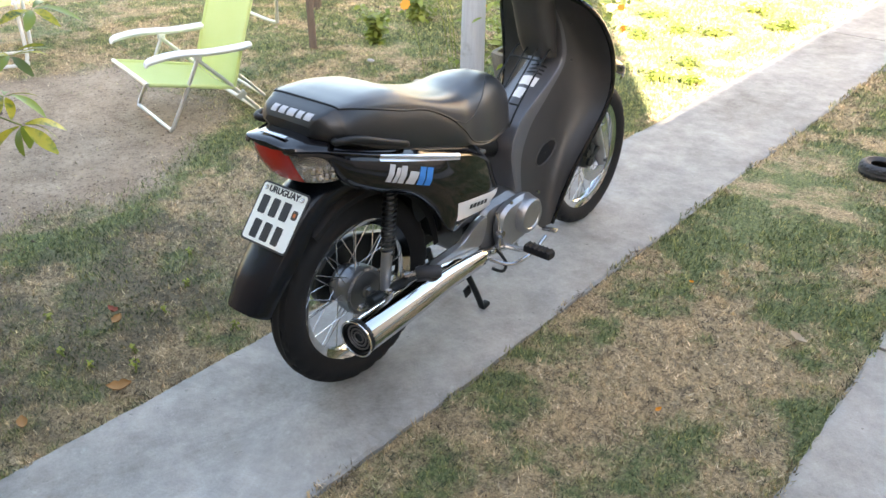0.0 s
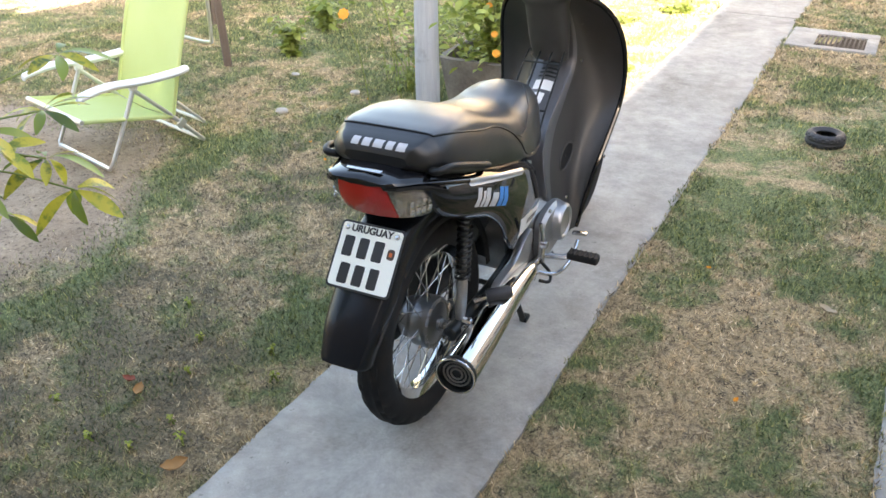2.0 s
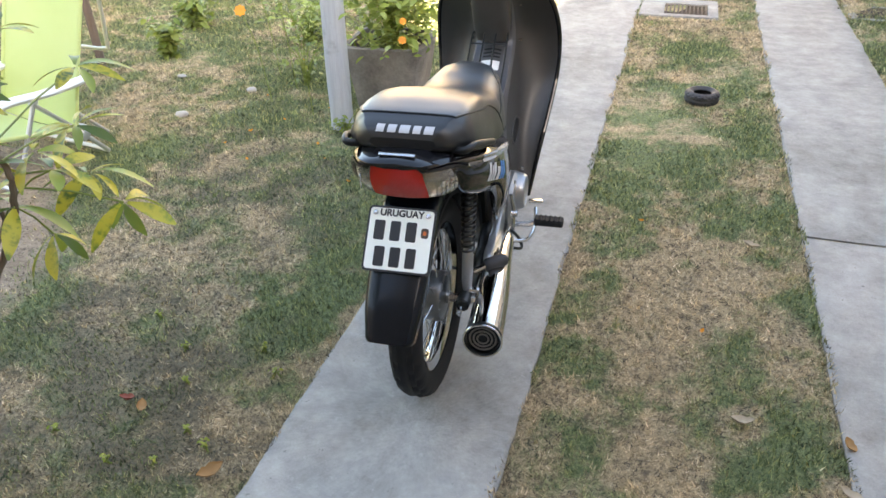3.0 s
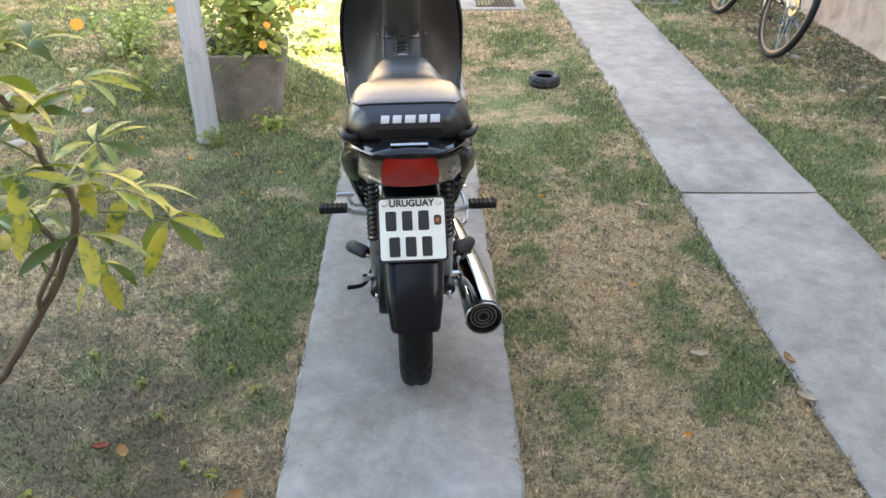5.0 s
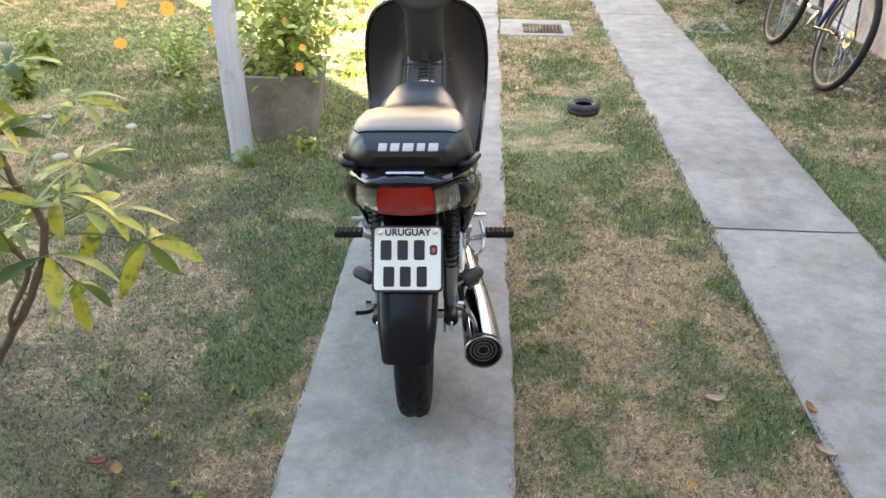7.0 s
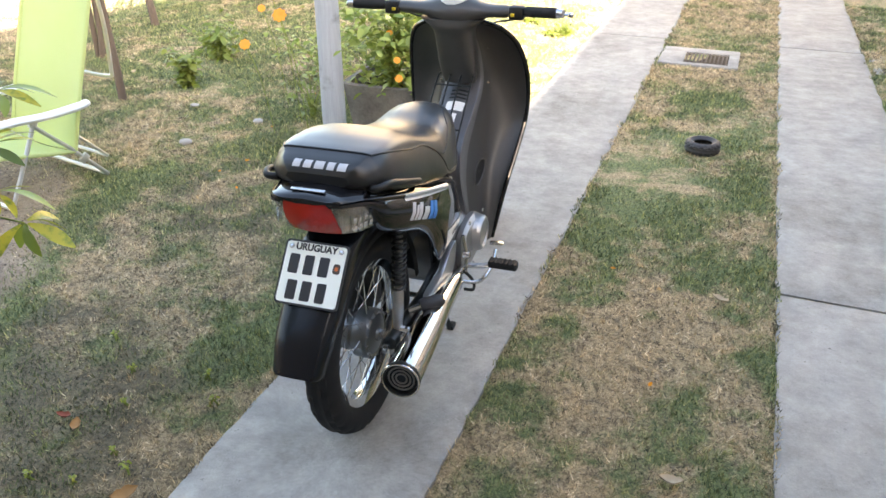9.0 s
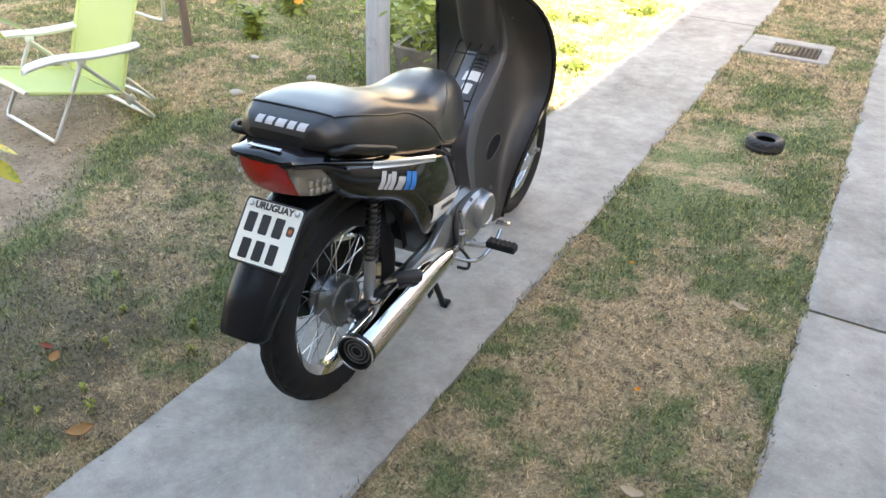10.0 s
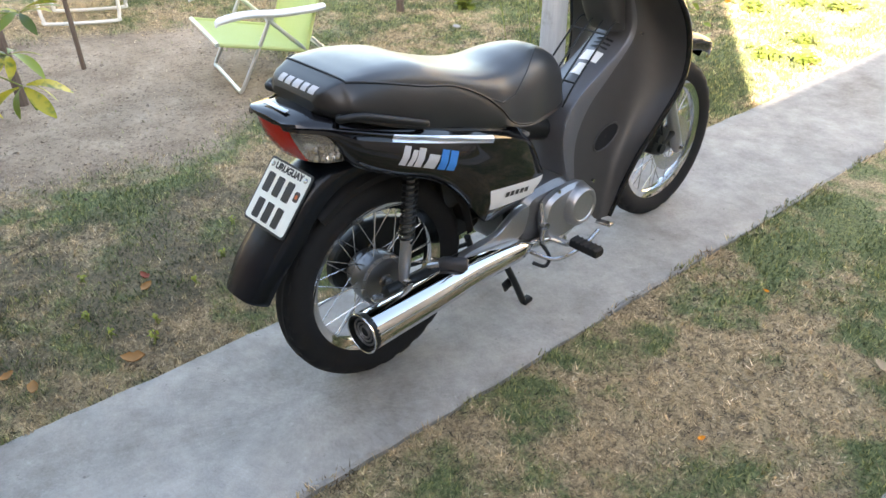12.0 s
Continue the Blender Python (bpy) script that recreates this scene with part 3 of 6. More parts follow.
REAR_HUB = [(0.0, -0.05), (0.02, -0.05), (0.055, -0.045), (0.058, -0.03), (0.055, -0.02), (0.06, -0.008), (0.07, -0.004), (0.072, 0.03), (0.069, 0.04), (0.062, 0.044), (0.057, 0.041), (0.04, 0.046), (0.02, 0.048), (0.018, 0.054), (0.0, 0.054)]
FRONT_HUB = [(0.0, -0.05), (0.02, -0.05), (0.046, -0.032), (0.048, -0.026), (0.03, -0.02), (0.03, 0.02), (0.048, 0.026), (0.046, 0.032), (0.02, 0.05), (0.0, 0.05)]
rear_wheel = wheel("rear_wheel", -0.004, 0.287, 0.285, 0.208, 0.0445, REAR_HUB, "spoked rear wheel with a drum hub")
front_wheel = wheel("front_wheel", 1.272, 0.284, 0.281, 0.215, 0.034, FRONT_HUB, "spoked front wheel with a disc brake")
disc = Shape().lathe([(0.055, 0.047), (0.098, 0.047), (0.098, 0.051), (0.055, 0.051)], 48, True)
part("brake_disc", disc, STEEL, front_wheel, "drilled steel brake disc")
rib = Shape().box((0.004, 0.004, 0.012), Matrix.Translation((0.042, 0, 0.066)), 0.001).mesh("hub_rib")
for k in range(16):
    part("hub_rib", rib, ALLOY_DARK, rear_wheel, m=Matrix.Rotation(2 * math.pi * k / 16, 4, "X"))
part("axle_nut", Shape().lathe([(0.0, 0.13), (0.011, 0.13), (0.013, 0.125), (0.013, 0.05), (0.0, 0.05)], 6), STEEL, rear_wheel)


def tail_cowl():
    rows = [  # v: top, ridge u w, belly u w, lower edge u w, inner roof
        (-0.252, 0.796, 0.070, 0.789, 0.072, 0.784, 0.068, 0.779, 0.779),
        (-0.235, 0.803, 0.090, 0.788, 0.093, 0.781, 0.088, 0.774, 0.776),
        (-0.180, 0.806, 0.120, 0.778, 0.124, 0.768, 0.118, 0.758, 0.762),
        (-0.130, 0.800, 0.142, 0.764, 0.150, 0.730, 0.128, 0.682, 0.690),
        (-0.040, 0.772, 0.160, 0.735, 0.170, 0.690, 0.150, 0.634, 0.650),
        (0.070, 0.740, 0.170, 0.700, 0.181, 0.645, 0.160, 0.588, 0.640),
        (0.160, 0.710, 0.170, 0.671, 0.182, 0.600, 0.157, 0.516, 0.630),
        (0.260, 0.680, 0.168, 0.640, 0.172, 0.530, 0.140, 0.398, 0.610),
        (0.350, 0.650, 0.157, 0.610, 0.160, 0.500, 0.130, 0.382, 0.590),
        (0.440, 0.600, 0.134, 0.562, 0.147, 0.480, 0.124, 0.392, 0.560),
        (0.505, 0.510, 0.110, 0.480, 0.126, 0.450, 0.114, 0.418, 0.470),
    ]
    rings = []
    for v, wt, ur, wr, um, wm, ul, wl, wi in curve(rows, 6):
        half = [(0.0, wt), (ur * 0.45, wt - 0.002), (ur * 0.8, (wt * 0.6 + wr * 0.4)), (ur - 0.004, wr + 0.006), (ur, wr), (ur - 0.003, wr - 0.008)]
        half += [((ur + um) / 2 + 0.001, wr * 0.55 + wm * 0.45), (um, wm), (um * 0.55 + ul * 0.45 + 0.003, wm * 0.45 + wl * 0.55), (ul, wl + 0.004), (ul - 0.006, wl)]
        half += [(ul - 0.014, wl + 0.008), (min(ul - 0.02, 0.1), max(wi - 0.01, wl + 0.008)), (0.0, wi)]
        ring = [Vector((u, v, w)) for u, w in half] + [Vector((-u, v, w)) for u, w in reversed(half[1:-1])]
        rings.append(ring)
    return Shape().loft(rings)


cowl = part("tail_cowl", tail_cowl(), GLOSS_BLACK, bike, "glossy black tail and side cowl")


def drape(name, tree, outline, way, material, parent, lift=0.0012, cells=10):
    """A thin sticker laid on a curved surface: four corners, cast along way onto the surface."""
    a, b, c, d = (Vector(p) for p in outline)
    way = Vector(way).normalized()
    rows = []
    for i in range(cells + 1):
        row = []
        for j in range(cells + 1):
            p = a.lerp(b, i / cells).lerp(d.lerp(c, i / cells), j / cells)
            hit = tree.ray_cast(p - way * 0.3, way)[0]
            if hit is None:
                hit = Vector((math.copysign(0.117, p.x), p.y, p.z)) if abs(way.x) > 0.5 else p
            row.append(hit - way * lift)
        rows.append(row)
    return part(name, Shape().loft(rows, closed=False, caps=False), material, parent)


COWL = tail_cowl()
cowl_tree = BVHTree.FromPolygons([tuple(p) for p in COWL.v], COWL.f)
for side in (1, -1):
    # model badge as slanted bars: silver, silver, blue
    for v0, v1, tall, mat in ((-0.037, -0.02, 0.041, SILVER_INK), (-0.016, -0.003, 0.034, SILVER_INK), (0.001, 0.02, 0.041, SILVER_INK), (0.027, 0.058, 0.029, SILVER_INK), (0.066, 0.088, 0.044, BLUE_INK), (0.092, 0.116, 0.044, BLUE_INK)):
        lo, hi = (0.667 - 0.4 * (v + 0.037) for v in (v0, v1))
        drape("badge_bar", cowl_tree, [(side, v0, lo), (side, v1, hi), (side, v1 + 0.02, hi + tall), (side, v0 + 0.02, lo + tall)], (-side, 0, 0), mat, cowl)
    # a laid-on pale strip stands in for the ridge's highlight
    tagged(drape("ridge_gleam", cowl_tree, [(side, -0.045, 0.722), (side, 0.262, 0.628), (side, 0.264, 0.647), (side, -0.04, 0.738)], (-side, 0, 0), RIDGE_GLEAM, cowl), "painted sky gleam along the cowl ridge")
    sticker = drape("sticker", cowl_tree, [(side, 0.264, 0.434), (side, 0.474, 0.398), (side, 0.5, 0.45), (side, 0.254, 0.499)], (-side, 0, 0), WHITE_PAINT, cowl)
    tagged(sticker, "white side sticker with dark bars")
    for k in range(5):
        v0, v1 = 0.318 + 0.021 * k, 0.334 + 0.021 * k
        lo, hi = (0.454 - 0.206 * (v - 0.318) for v in (v0, v1))
        drape("lettering_bar", cowl_tree, [(side, v0, lo), (side, v1, hi), (side, v1 + 0.004, hi + 0.0135), (side, v0 + 0.004, lo + 0.0135)], (-side, 0, 0), INK, sticker, 0.0024, 3)


def seat_rings():
    rear = [  # v: half width, bottom, piping w, top w, half width at the piping
        (-0.182, 0.080, 0.803, 0.824, 0.827, 0.074),
        (-0.172, 0.102, 0.797, 0.842, 0.845, 0.086),
        (-0.158, 0.120, 0.790, 0.850, 0.853, 0.096),
        (-0.138, 0.135, 0.782, 0.857, 0.860, 0.102),
        (-0.120, 0.147, 0.775, 0.861, 0.865, 0.111),
        (-0.085, 0.153, 0.761, 0.857, 0.870, 0.127),
        (-0.020, 0.155, 0.735, 0.840, 0.873, 0.136),
        (0.070, 0.153, 0.705, 0.812, 0.862, 0.135),
        (0.165, 0.148, 0.680, 0.787, 0.824, 0.130),
    ]
    front = [
        (0.255, 0.146, 0.650, 0.742, 0.796, 0.132),
        (0.320, 0.142, 0.632, 0.690, 0.784, 0.134),
        (0.370, 0.136, 0.622, 0.640, 0.783, 0.131),
        (0.440, 0.130, 0.608, 0.616, 0.789, 0.127),
        (0.520, 0.112, 0.602, 0.608, 0.788, 0.108),
        (0.585, 0.092, 0.600, 0.605, 0.765, 0.088),
        (0.630, 0.075, 0.606, 0.610, 0.728, 0.071),
        (0.655, 0.050, 0.628, 0.632, 0.690, 0.046),
    ]
    rings = []
    for v, hw, wb, wp, wt, ht in curve(rear + front, 6):
        lift = wt - wp
        half = [(0.0, wb), (hw * 0.82, wb), (hw * 0.97, wb + 0.01), (hw, wb * 0.6 + wp * 0.4), ((hw * 0.45 + ht * 0.55), wb * 0.15 + wp * 0.85), (ht, wp)]
        half += [(ht * 0.985, wp + lift * 0.22), (ht * 0.95, wp + lift * 0.5), (ht * 0.84, wp + lift * 0.78), (ht * 0.6, wp + lift * 0.94), (ht * 0.28, wp + lift * 0.99), (0.0, wt)]
        rings.append([Vector((u, v, w)) for u, w in half] + [Vector((-u, v, w)) for u, w in reversed(half[1:-1])])
    return rings


SEAT = seat_rings()
EDGE = 24     # the ring that carries the rear edge of the seat top
# Sides and rear take the vinyl copy with shade in its colour.
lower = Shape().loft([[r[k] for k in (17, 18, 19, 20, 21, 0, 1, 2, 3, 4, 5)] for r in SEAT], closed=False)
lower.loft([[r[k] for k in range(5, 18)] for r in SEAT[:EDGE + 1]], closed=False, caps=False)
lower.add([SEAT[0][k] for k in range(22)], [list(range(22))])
seat = part("seat", lower, VINYL_SHADED, bike, "long dual seat in black vinyl")
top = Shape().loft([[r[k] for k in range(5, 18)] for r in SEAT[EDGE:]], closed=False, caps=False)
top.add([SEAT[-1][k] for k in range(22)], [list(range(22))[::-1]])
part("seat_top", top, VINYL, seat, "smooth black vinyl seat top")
pipe_line = [r[5] + Vector((0.001, 0, 0.001)) for r in SEAT[EDGE + 1:74]]
pipe_far = [Vector((-p.x, p.y, p.z)) for p in pipe_line]
pipe_rear = [SEAT[EDGE][k] + Vector((0, -0.0005, 0.0008)) for k in range(5, 18)]
part("piping", Shape().tube(list(reversed(pipe_line)) + pipe_rear + pipe_far, 0.0026, 6), INK, seat, "black piping round the seat top")
seam = [SEAT[85 - round(30 * (abs(k - 11) / 6) ** 1.25)][k] + Vector((0, 0, 0.0003)) for k in range(5, 18)]
part("seam", Shape().tube(seam, 0.002, 6), INK, seat)
seat_shape = Shape().loft(SEAT)
seat_tree = BVHTree.FromPolygons([tuple(p) for p in seat_shape.v], seat_shape.f)
for a, b in ((-0.064, -0.042), (-0.037, -0.014), (-0.009, 0.018), (0.023, 0.044), (0.049, 0.074)):
    drape("lettering_bar", seat_tree, [(a + 0.0005, -0.3, 0.839), (b - 0.0025, -0.3, 0.839), (b - 0.0005, -0.3, 0.852), (a + 0.0025, -0.3, 0.852)], (0, 1, 0), SILVER_INK, seat)

rail = curve([(0.10, -0.135, 0.79), (0.14, -0.16, 0.80), (0.158, -0.12, 0.80), (0.164, -0.04, 0.772), (0.166, 0.035, 0.744), (0.15, 0.06, 0.732), (0.12, 0.05, 0.735)], 5)
for side in (1, -1):
    part("grab_rail", Shape().tube([(side * p[0], p[1], p[2]) for p in rail], 0.0088, 10), MATT_BLACK, bike, "black grab rail beside the seat")

# tail lamp
def lamp_shell(spans, bulge, name, material, parent, label="", slant=(0, 0)):
    """A wrapped lens: a grid between two angles across the tail; slant leans its two ends."""
    rings = []
    for k in range(13):
        f = k / 12
        ring = []
        for j in range(9):
            q = -1 + 2 * j / 8
            s = spans[0] + (spans[1] - spans[0]) * f - q * (slant[0] * (1 - f) + slant[1] * f)
            taper = 1 - 0.3 * (abs(s) / 1.35) ** 4
            out = bulge * (1 - q * q)
            u, v = 0.121 * math.sin(s), -0.135 - 0.118 * max(0.0, math.cos(s)) ** 0.8
            ring.append(Vector((u + out * math.sin(s), v - out * math.cos(s) + 0.018 * (1 - q), 0.74 - 0.014 * (abs(s) / 1.35) ** 2 + 0.043 * taper * q)))
        back = [Vector((p.x * 0.9, p.y + 0.02, p.z)) for p in (ring[-1], ring[0])]
        rings.append(ring + back)
    return part(name, Shape().loft(rings), material, parent, label)


lamp = lamp_shell((-1.42, 1.42), -0.012, "tail_lamp", LAMP_INNER, bike, "wide tail lamp with a red lens and clear indicators")
lamp_shell((-0.53, 0.53), 0.008, "red_lens", RED_LENS, lamp, "red brake light lens", (-0.03, 0.03))
for s in (1, -1):
    lamp_shell((0.55, 1.36) if s > 0 else (-1.36, -0.55), 0.006, "indicator_lens", CLEAR_LENS, lamp, "clear faceted indicator lens", (0.03, 0) if s > 0 else (0, -0.03))
    for j in range(4):
        for q in range(2):
            part("reflector_facet", Shape().box((0.009, 0.003, 0.016), pose(s * (0.1 + 0.0065 * j), -0.203 + 0.014 * j, 0.713 + 0.019 * q, 0, 12, s * 58), 0.0015), CHROME, lamp)
part("reflector_strip", Shape().box((0.085, 0.012, 0.003), pose(0, -0.225, 0.807, 8, 0, 0), 0.001), STEEL, cowl, "small silver strip on the tail")

# number plate on the mudguard
plate_m = pose(0.001, -0.2505, 0.602, 50.5, 0, 0.5)
def rounded(w, h, r, d):
    """A flat rounded rectangle in x, y."""
    ring = []
    for cx, cy, a0 in ((w / 2 - r, h / 2 - r, 0), (-w / 2 + r, h / 2 - r, 90), (-w / 2 + r, -h / 2 + r, 180), (w / 2 - r, -h / 2 + r, 270)):
        ring += [(cx + r * math.cos(radians(a0 + k * 15)), cy + r * math.sin(radians(a0 + k * 15))) for k in range(7)]
    return Shape().loft([[Vector((x, y, -d / 2)) for x, y in ring], [Vector((x, y, d / 2 - 0.0004)) for x, y in ring], [Vector((x * 0.996, y * 0.996, d / 2)) for x, y in ring]])


plate = part("number_plate", rounded(0.164, 0.156, 0.011, 0.003), INK, bike, "black and white number plate", plate_m)
part("plate_face", rounded(0.154, 0.146, 0.008, 0.002), PLATE_WHITE, plate, m=Matrix.Translation((0, 0, 0.0016)))
part("country_word", text_mesh("URUGUAY", 0.0225, INK), INK, plate, m=Matrix.Translation((0, 0.0615, 0.0032)))
for x, y, w in ((-0.05, 0.02, 0.031), (-0.0115, 0.02, 0.03), (0.027, 0.02, 0.031), (-0.043, -0.042, 0.031), (-0.005, -0.042, 0.031), (0.033, -0.042, 0.029)):
    part("plate_bar", rounded(w * 0.82, 0.047, 0.004, 0.001), INK, plate, m=Matrix.Translation((x, y, 0.0031)))
part("plate_emblem", rounded(0.018, 0.024, 0.006, 0.001), IRON, plate, "small coloured emblem", Matrix.Translation((0.06, 0.02, 0.0031)))
part("emblem_centre", rounded(0.008, 0.01, 0.003, 0.001), ORANGE_PAINT, plate, m=Matrix.Translation((0.06, 0.02, 0.0036)))
for x in (-0.064, 0.064):
    part("plate_bolt", Shape().lathe([(0.0, 0.004), (0.005, 0.0035), (0.0065, 0.001), (0.0065, 0.0)], 10), STEEL, plate, m=pose(x, 0.061, 0.0028, 0, -90, 0))


def guard(line, thick, skirt):
    """A mudguard: (v, w, half width) along its crown, with folded-down sides."""
    rings = []
    pts = curve(line, 5)
    for k, (v, w, h) in enumerate(pts):
        a, b = pts[max(0, k - 1)], pts[min(len(pts) - 1, k + 1)]
        d = Vector((0, b[0] - a[0], b[1] - a[1])).normalized()
        inward = Vector((0, d.z, -d.y))
        c = Vector((0, v, w))
        prof = [(-h, skirt), (-h * 1.02, skirt * 0.5), (-h * 0.96, 0.012), (-h * 0.8, 0.002), (-h * 0.4, -0.003), (0, -0.004)]
        prof += [(-u, i) for u, i in reversed(prof[:-1])]
        inner = [(u * 0.95, i + thick) for u, i in reversed(prof)]
        rings.append([c + Vector((u, 0, 0)) + inward * i for u, i in prof + inner])
    return Shape().loft(rings)


part("rear_mudguard", guard([(-0.391, 0.403, 0.052), (-0.386, 0.411, 0.058), (-0.376, 0.428, 0.06), (-0.345, 0.475, 0.067), (-0.286, 0.54, 0.071), (-0.228, 0.608, 0.071), (-0.165, 0.652, 0.07), (-0.09, 0.668, 0.066), (0.0, 0.672, 0.064)], 0.004, 0.055), GUARD_BLACK, bike, "long matt black rear mudguard")
arc = [(0.318 * math.cos(t), 0.289 + 0.318 * math.sin(t), 0.055) for t in (2.2, 1.9, 1.6, 1.3, 1.0, 0.7, 0.4, 0.1)]
part("inner_mudguard", guard(arc, 0.004, 0.03), RUBBER, bike)

# shock absorbers
for side in (1, -1):
    a, b = Vector((side * 0.102, 0.055, 0.615)), Vector((side * 0.1, 0.014, 0.305))
    damper = part("shock_absorber", Shape().tube([b, b.lerp(a, 0.12), b.lerp(a, 0.38), b.lerp(a, 0.4), a], [0.012, 0.0155, 0.0155, 0.01, 0.01], 14), ALLOY, bike, "shock absorber with a black spring")
    turns, coil = 13, []
    for k in range(turns * 12 + 1):
        q = b.lerp(a, 0.36 + 0.6 * k / (turns * 12))
        t = 2 * math.pi * k / 12
        coil.append(q + Vector((0.0175 * math.cos(t), 0.0175 * math.sin(t), 0)))
    part("spring", Shape().tube(coil, 0.0036, 6), DARK_METAL, damper, "black coil spring")
    part("lower_bolt", Shape().lathe([(0.0, 0.014), (0.009, 0.014), (0.011, 0.01), (0.011, -0.02), (0.0, -0.02)], 8), CHROME, damper, m=Matrix.Translation((side * 0.12, b.y, b.z)))
    part("swing_arm", Shape().tube(curve([(side * 0.07, 0.46, 0.275), (side * 0.09, 0.25, 0.275), (side * 0.098, 0.0, 0.289), (side * 0.098, -0.05, 0.292)], 5), [0.02] * 14 + [0.017, 0.012], 10), DARK_METAL, bike, "black swing arm")
    part("chain_adjuster", Shape().tube([(side * 0.098, -0.02, 0.289), (side * 0.098, -0.085, 0.292)], 0.006, 8).box((0.012, 0.02, 0.02), Matrix.Translation((side * 0.098, -0.07, 0.291)), 0.002), STEEL, bike)
case = [(-0.08, 0.245), (-0.09, 0.3), (-0.07, 0.35), (-0.01, 0.386), (0.07, 0.398), (0.15, 0.372), (0.25, 0.345), (0.42, 0.328), (0.46, 0.29), (0.42, 0.235), (0.2, 0.225), (-0.02, 0.225)]
part("chain_case", Shape().prism([p[:2] for p in curve([(*p, 0) for p in case], 3, True)], 0.035, Matrix.Translation((-0.078, 0, 0)), 0.006), DARK_METAL, bike, "black chain case")

# exhaust
muffler_line = [(0.183, -0.17, 0.287), (0.179, -0.10, 0.286), (0.166, 0.06, 0.28), (0.151, 0.2, 0.272), (0.141, 0.32, 0.261), (0.135, 0.4, 0.251), (0.131, 0.45, 0.244)]
muffler_radius = [float(p[0]) for p in curve([(0.0495,), (0.0485,), (0.0455,), (0.0415,), (0.0375,), (0.032,), (0.016,)], 5)]
muffler = part("exhaust", Shape().tube(curve(muffler_line, 5), muffler_radius, 32, caps=False), CHROME, bike, "long chrome silencer")
tip = pose(0.183, -0.17, 0.287, 0, 0, 4) @ Matrix.Rotation(radians(-90), 4, "Z")
part("end_cap", Shape().lathe([(0.0, -0.012), (0.047, -0.012), (0.0495, -0.004), (0.0498, 0.012), (0.048, 0.015), (0.044, 0.012), (0.043, 0.0), (0.0, 0.0)], 40), DARK_METAL, muffler, "black end cap with rings", tip)
for r in (0.0492, 0.034, 0.024, 0.0145):
    circle = [Vector((0.004 if r < 0.045 else 0.013, r * math.cos(t), r * math.sin(t))) for t in (2 * math.pi * k / 36 for k in range(36))]
    part("end_ring", Shape().tube(circle, 0.0024 if r < 0.045 else 0.0028, 8, True), CHROME if r == 0.0492 else ALLOY_DARK, muffler, m=tip)
part("header_pipe", Shape().tube(curve([(0.131, 0.45, 0.244), (0.124, 0.54, 0.224), (0.1, 0.64, 0.195), (0.05, 0.78, 0.21), (0.0, 0.86, 0.27), (0.0, 0.84, 0.33)], 6), 0.0155, 12), CHROME, muffler, "chrome header pipe")

# engine
engine = part("engine", Shape().prism([p[:2] for p in curve([(0.45, 0.2, 0), (0.44, 0.3, 0), (0.47, 0.37, 0), (0.56, 0.385, 0), (0.64, 0.382, 0), (0.72, 0.35, 0), (0.74, 0.28, 0), (0.7, 0.2, 0), (0.6, 0.175, 0)], 4, True)], 0.21, Matrix.Translation((0, 0, 0)), 0.018), ALLOY_DARK, bike, "cast aluminium engine")
part("clutch_cover", Shape().prism([p[:2] for p in curve([(0.517, 0.247, 0), (0.513, 0.324, 0), (0.543, 0.36, 0), (0.62, 0.374, 0), (0.69, 0.36, 0), (0.72, 0.307, 0), (0.707, 0.247, 0), (0.655, 0.217, 0), (0.56, 0.213, 0)], 4, True)], 0.04, Matrix.Translation((0.118, 0, 0)), 0.012), ALLOY, engine, "silver clutch cover")
part("cover_cap", Shape().lathe([(0.0, 0.028), (0.042, 0.028), (0.045, 0.032), (0.053, 0.032), (0.06, 0.025), (0.062, 0.014), (0.066, 0.0), (0.07, -0.012), (0.0, -0.012)], 40), ALLOY, engine, "round silver engine cap", Matrix.Translation((0.132, 0.655, 0.302)))
part("left_cover", Shape().lathe([(0.0, -0.03), (0.05, -0.03), (0.07, -0.018), (0.075, 0.02), (0.0, 0.02)], 32), ALLOY, engine, m=Matrix.Translation((-0.115, 0.63, 0.29)))
for v, w in ((0.485, 0.25), (0.49, 0.345), (0.56, 0.378), (0.6, 0.21), (0.715, 0.36)):
    part("bolt", Shape().lathe([(0.0, 0.006), (0.006, 0.006), (0.007, 0.0), (0.0, 0.0)], 6), STEEL, engine, m=Matrix.Translation((0.138, v, w)))
fins = Shape()
for k in range(7):
    fins.box((0.12, 0.006, 0.11), pose(0, 0.745 + 0.018 * k, 0.32, -8, 0, 0), 0.002)
part("cylinder", fins.box((0.09, 0.15, 0.085), pose(0, 0.8, 0.32, -8, 0, 0), 0.008), ALLOY_DARK, engine, "finned cylinder")
part("dipstick_pipe", Shape().tube(curve([(0.14, 0.485, 0.37), (0.15, 0.488, 0.31), (0.148, 0.49, 0.25), (0.145, 0.51, 0.215)], 4), 0.006, 8), STEEL, engine)
part("kick_boss", Shape().lathe([(0.0, 0.02), (0.012, 0.02), (0.014, 0.0), (0.0, 0.0)], 16), STEEL, engine, m=Matrix.Translation((0.142, 0.49, 0.3)))
brk = [(0.19, 0.29, 0), (0.2, 0.312, 0), (0.26, 0.318, 0), (0.324, 0.327, 0), (0.392, 0.362, 0), (0.435, 0.373, 0), (0.452, 0.357, 0), (0.436, 0.3, 0), (0.412, 0.28, 0), (0.386, 0.274, 0), (0.348, 0.278, 0), (0.25, 0.286, 0)]
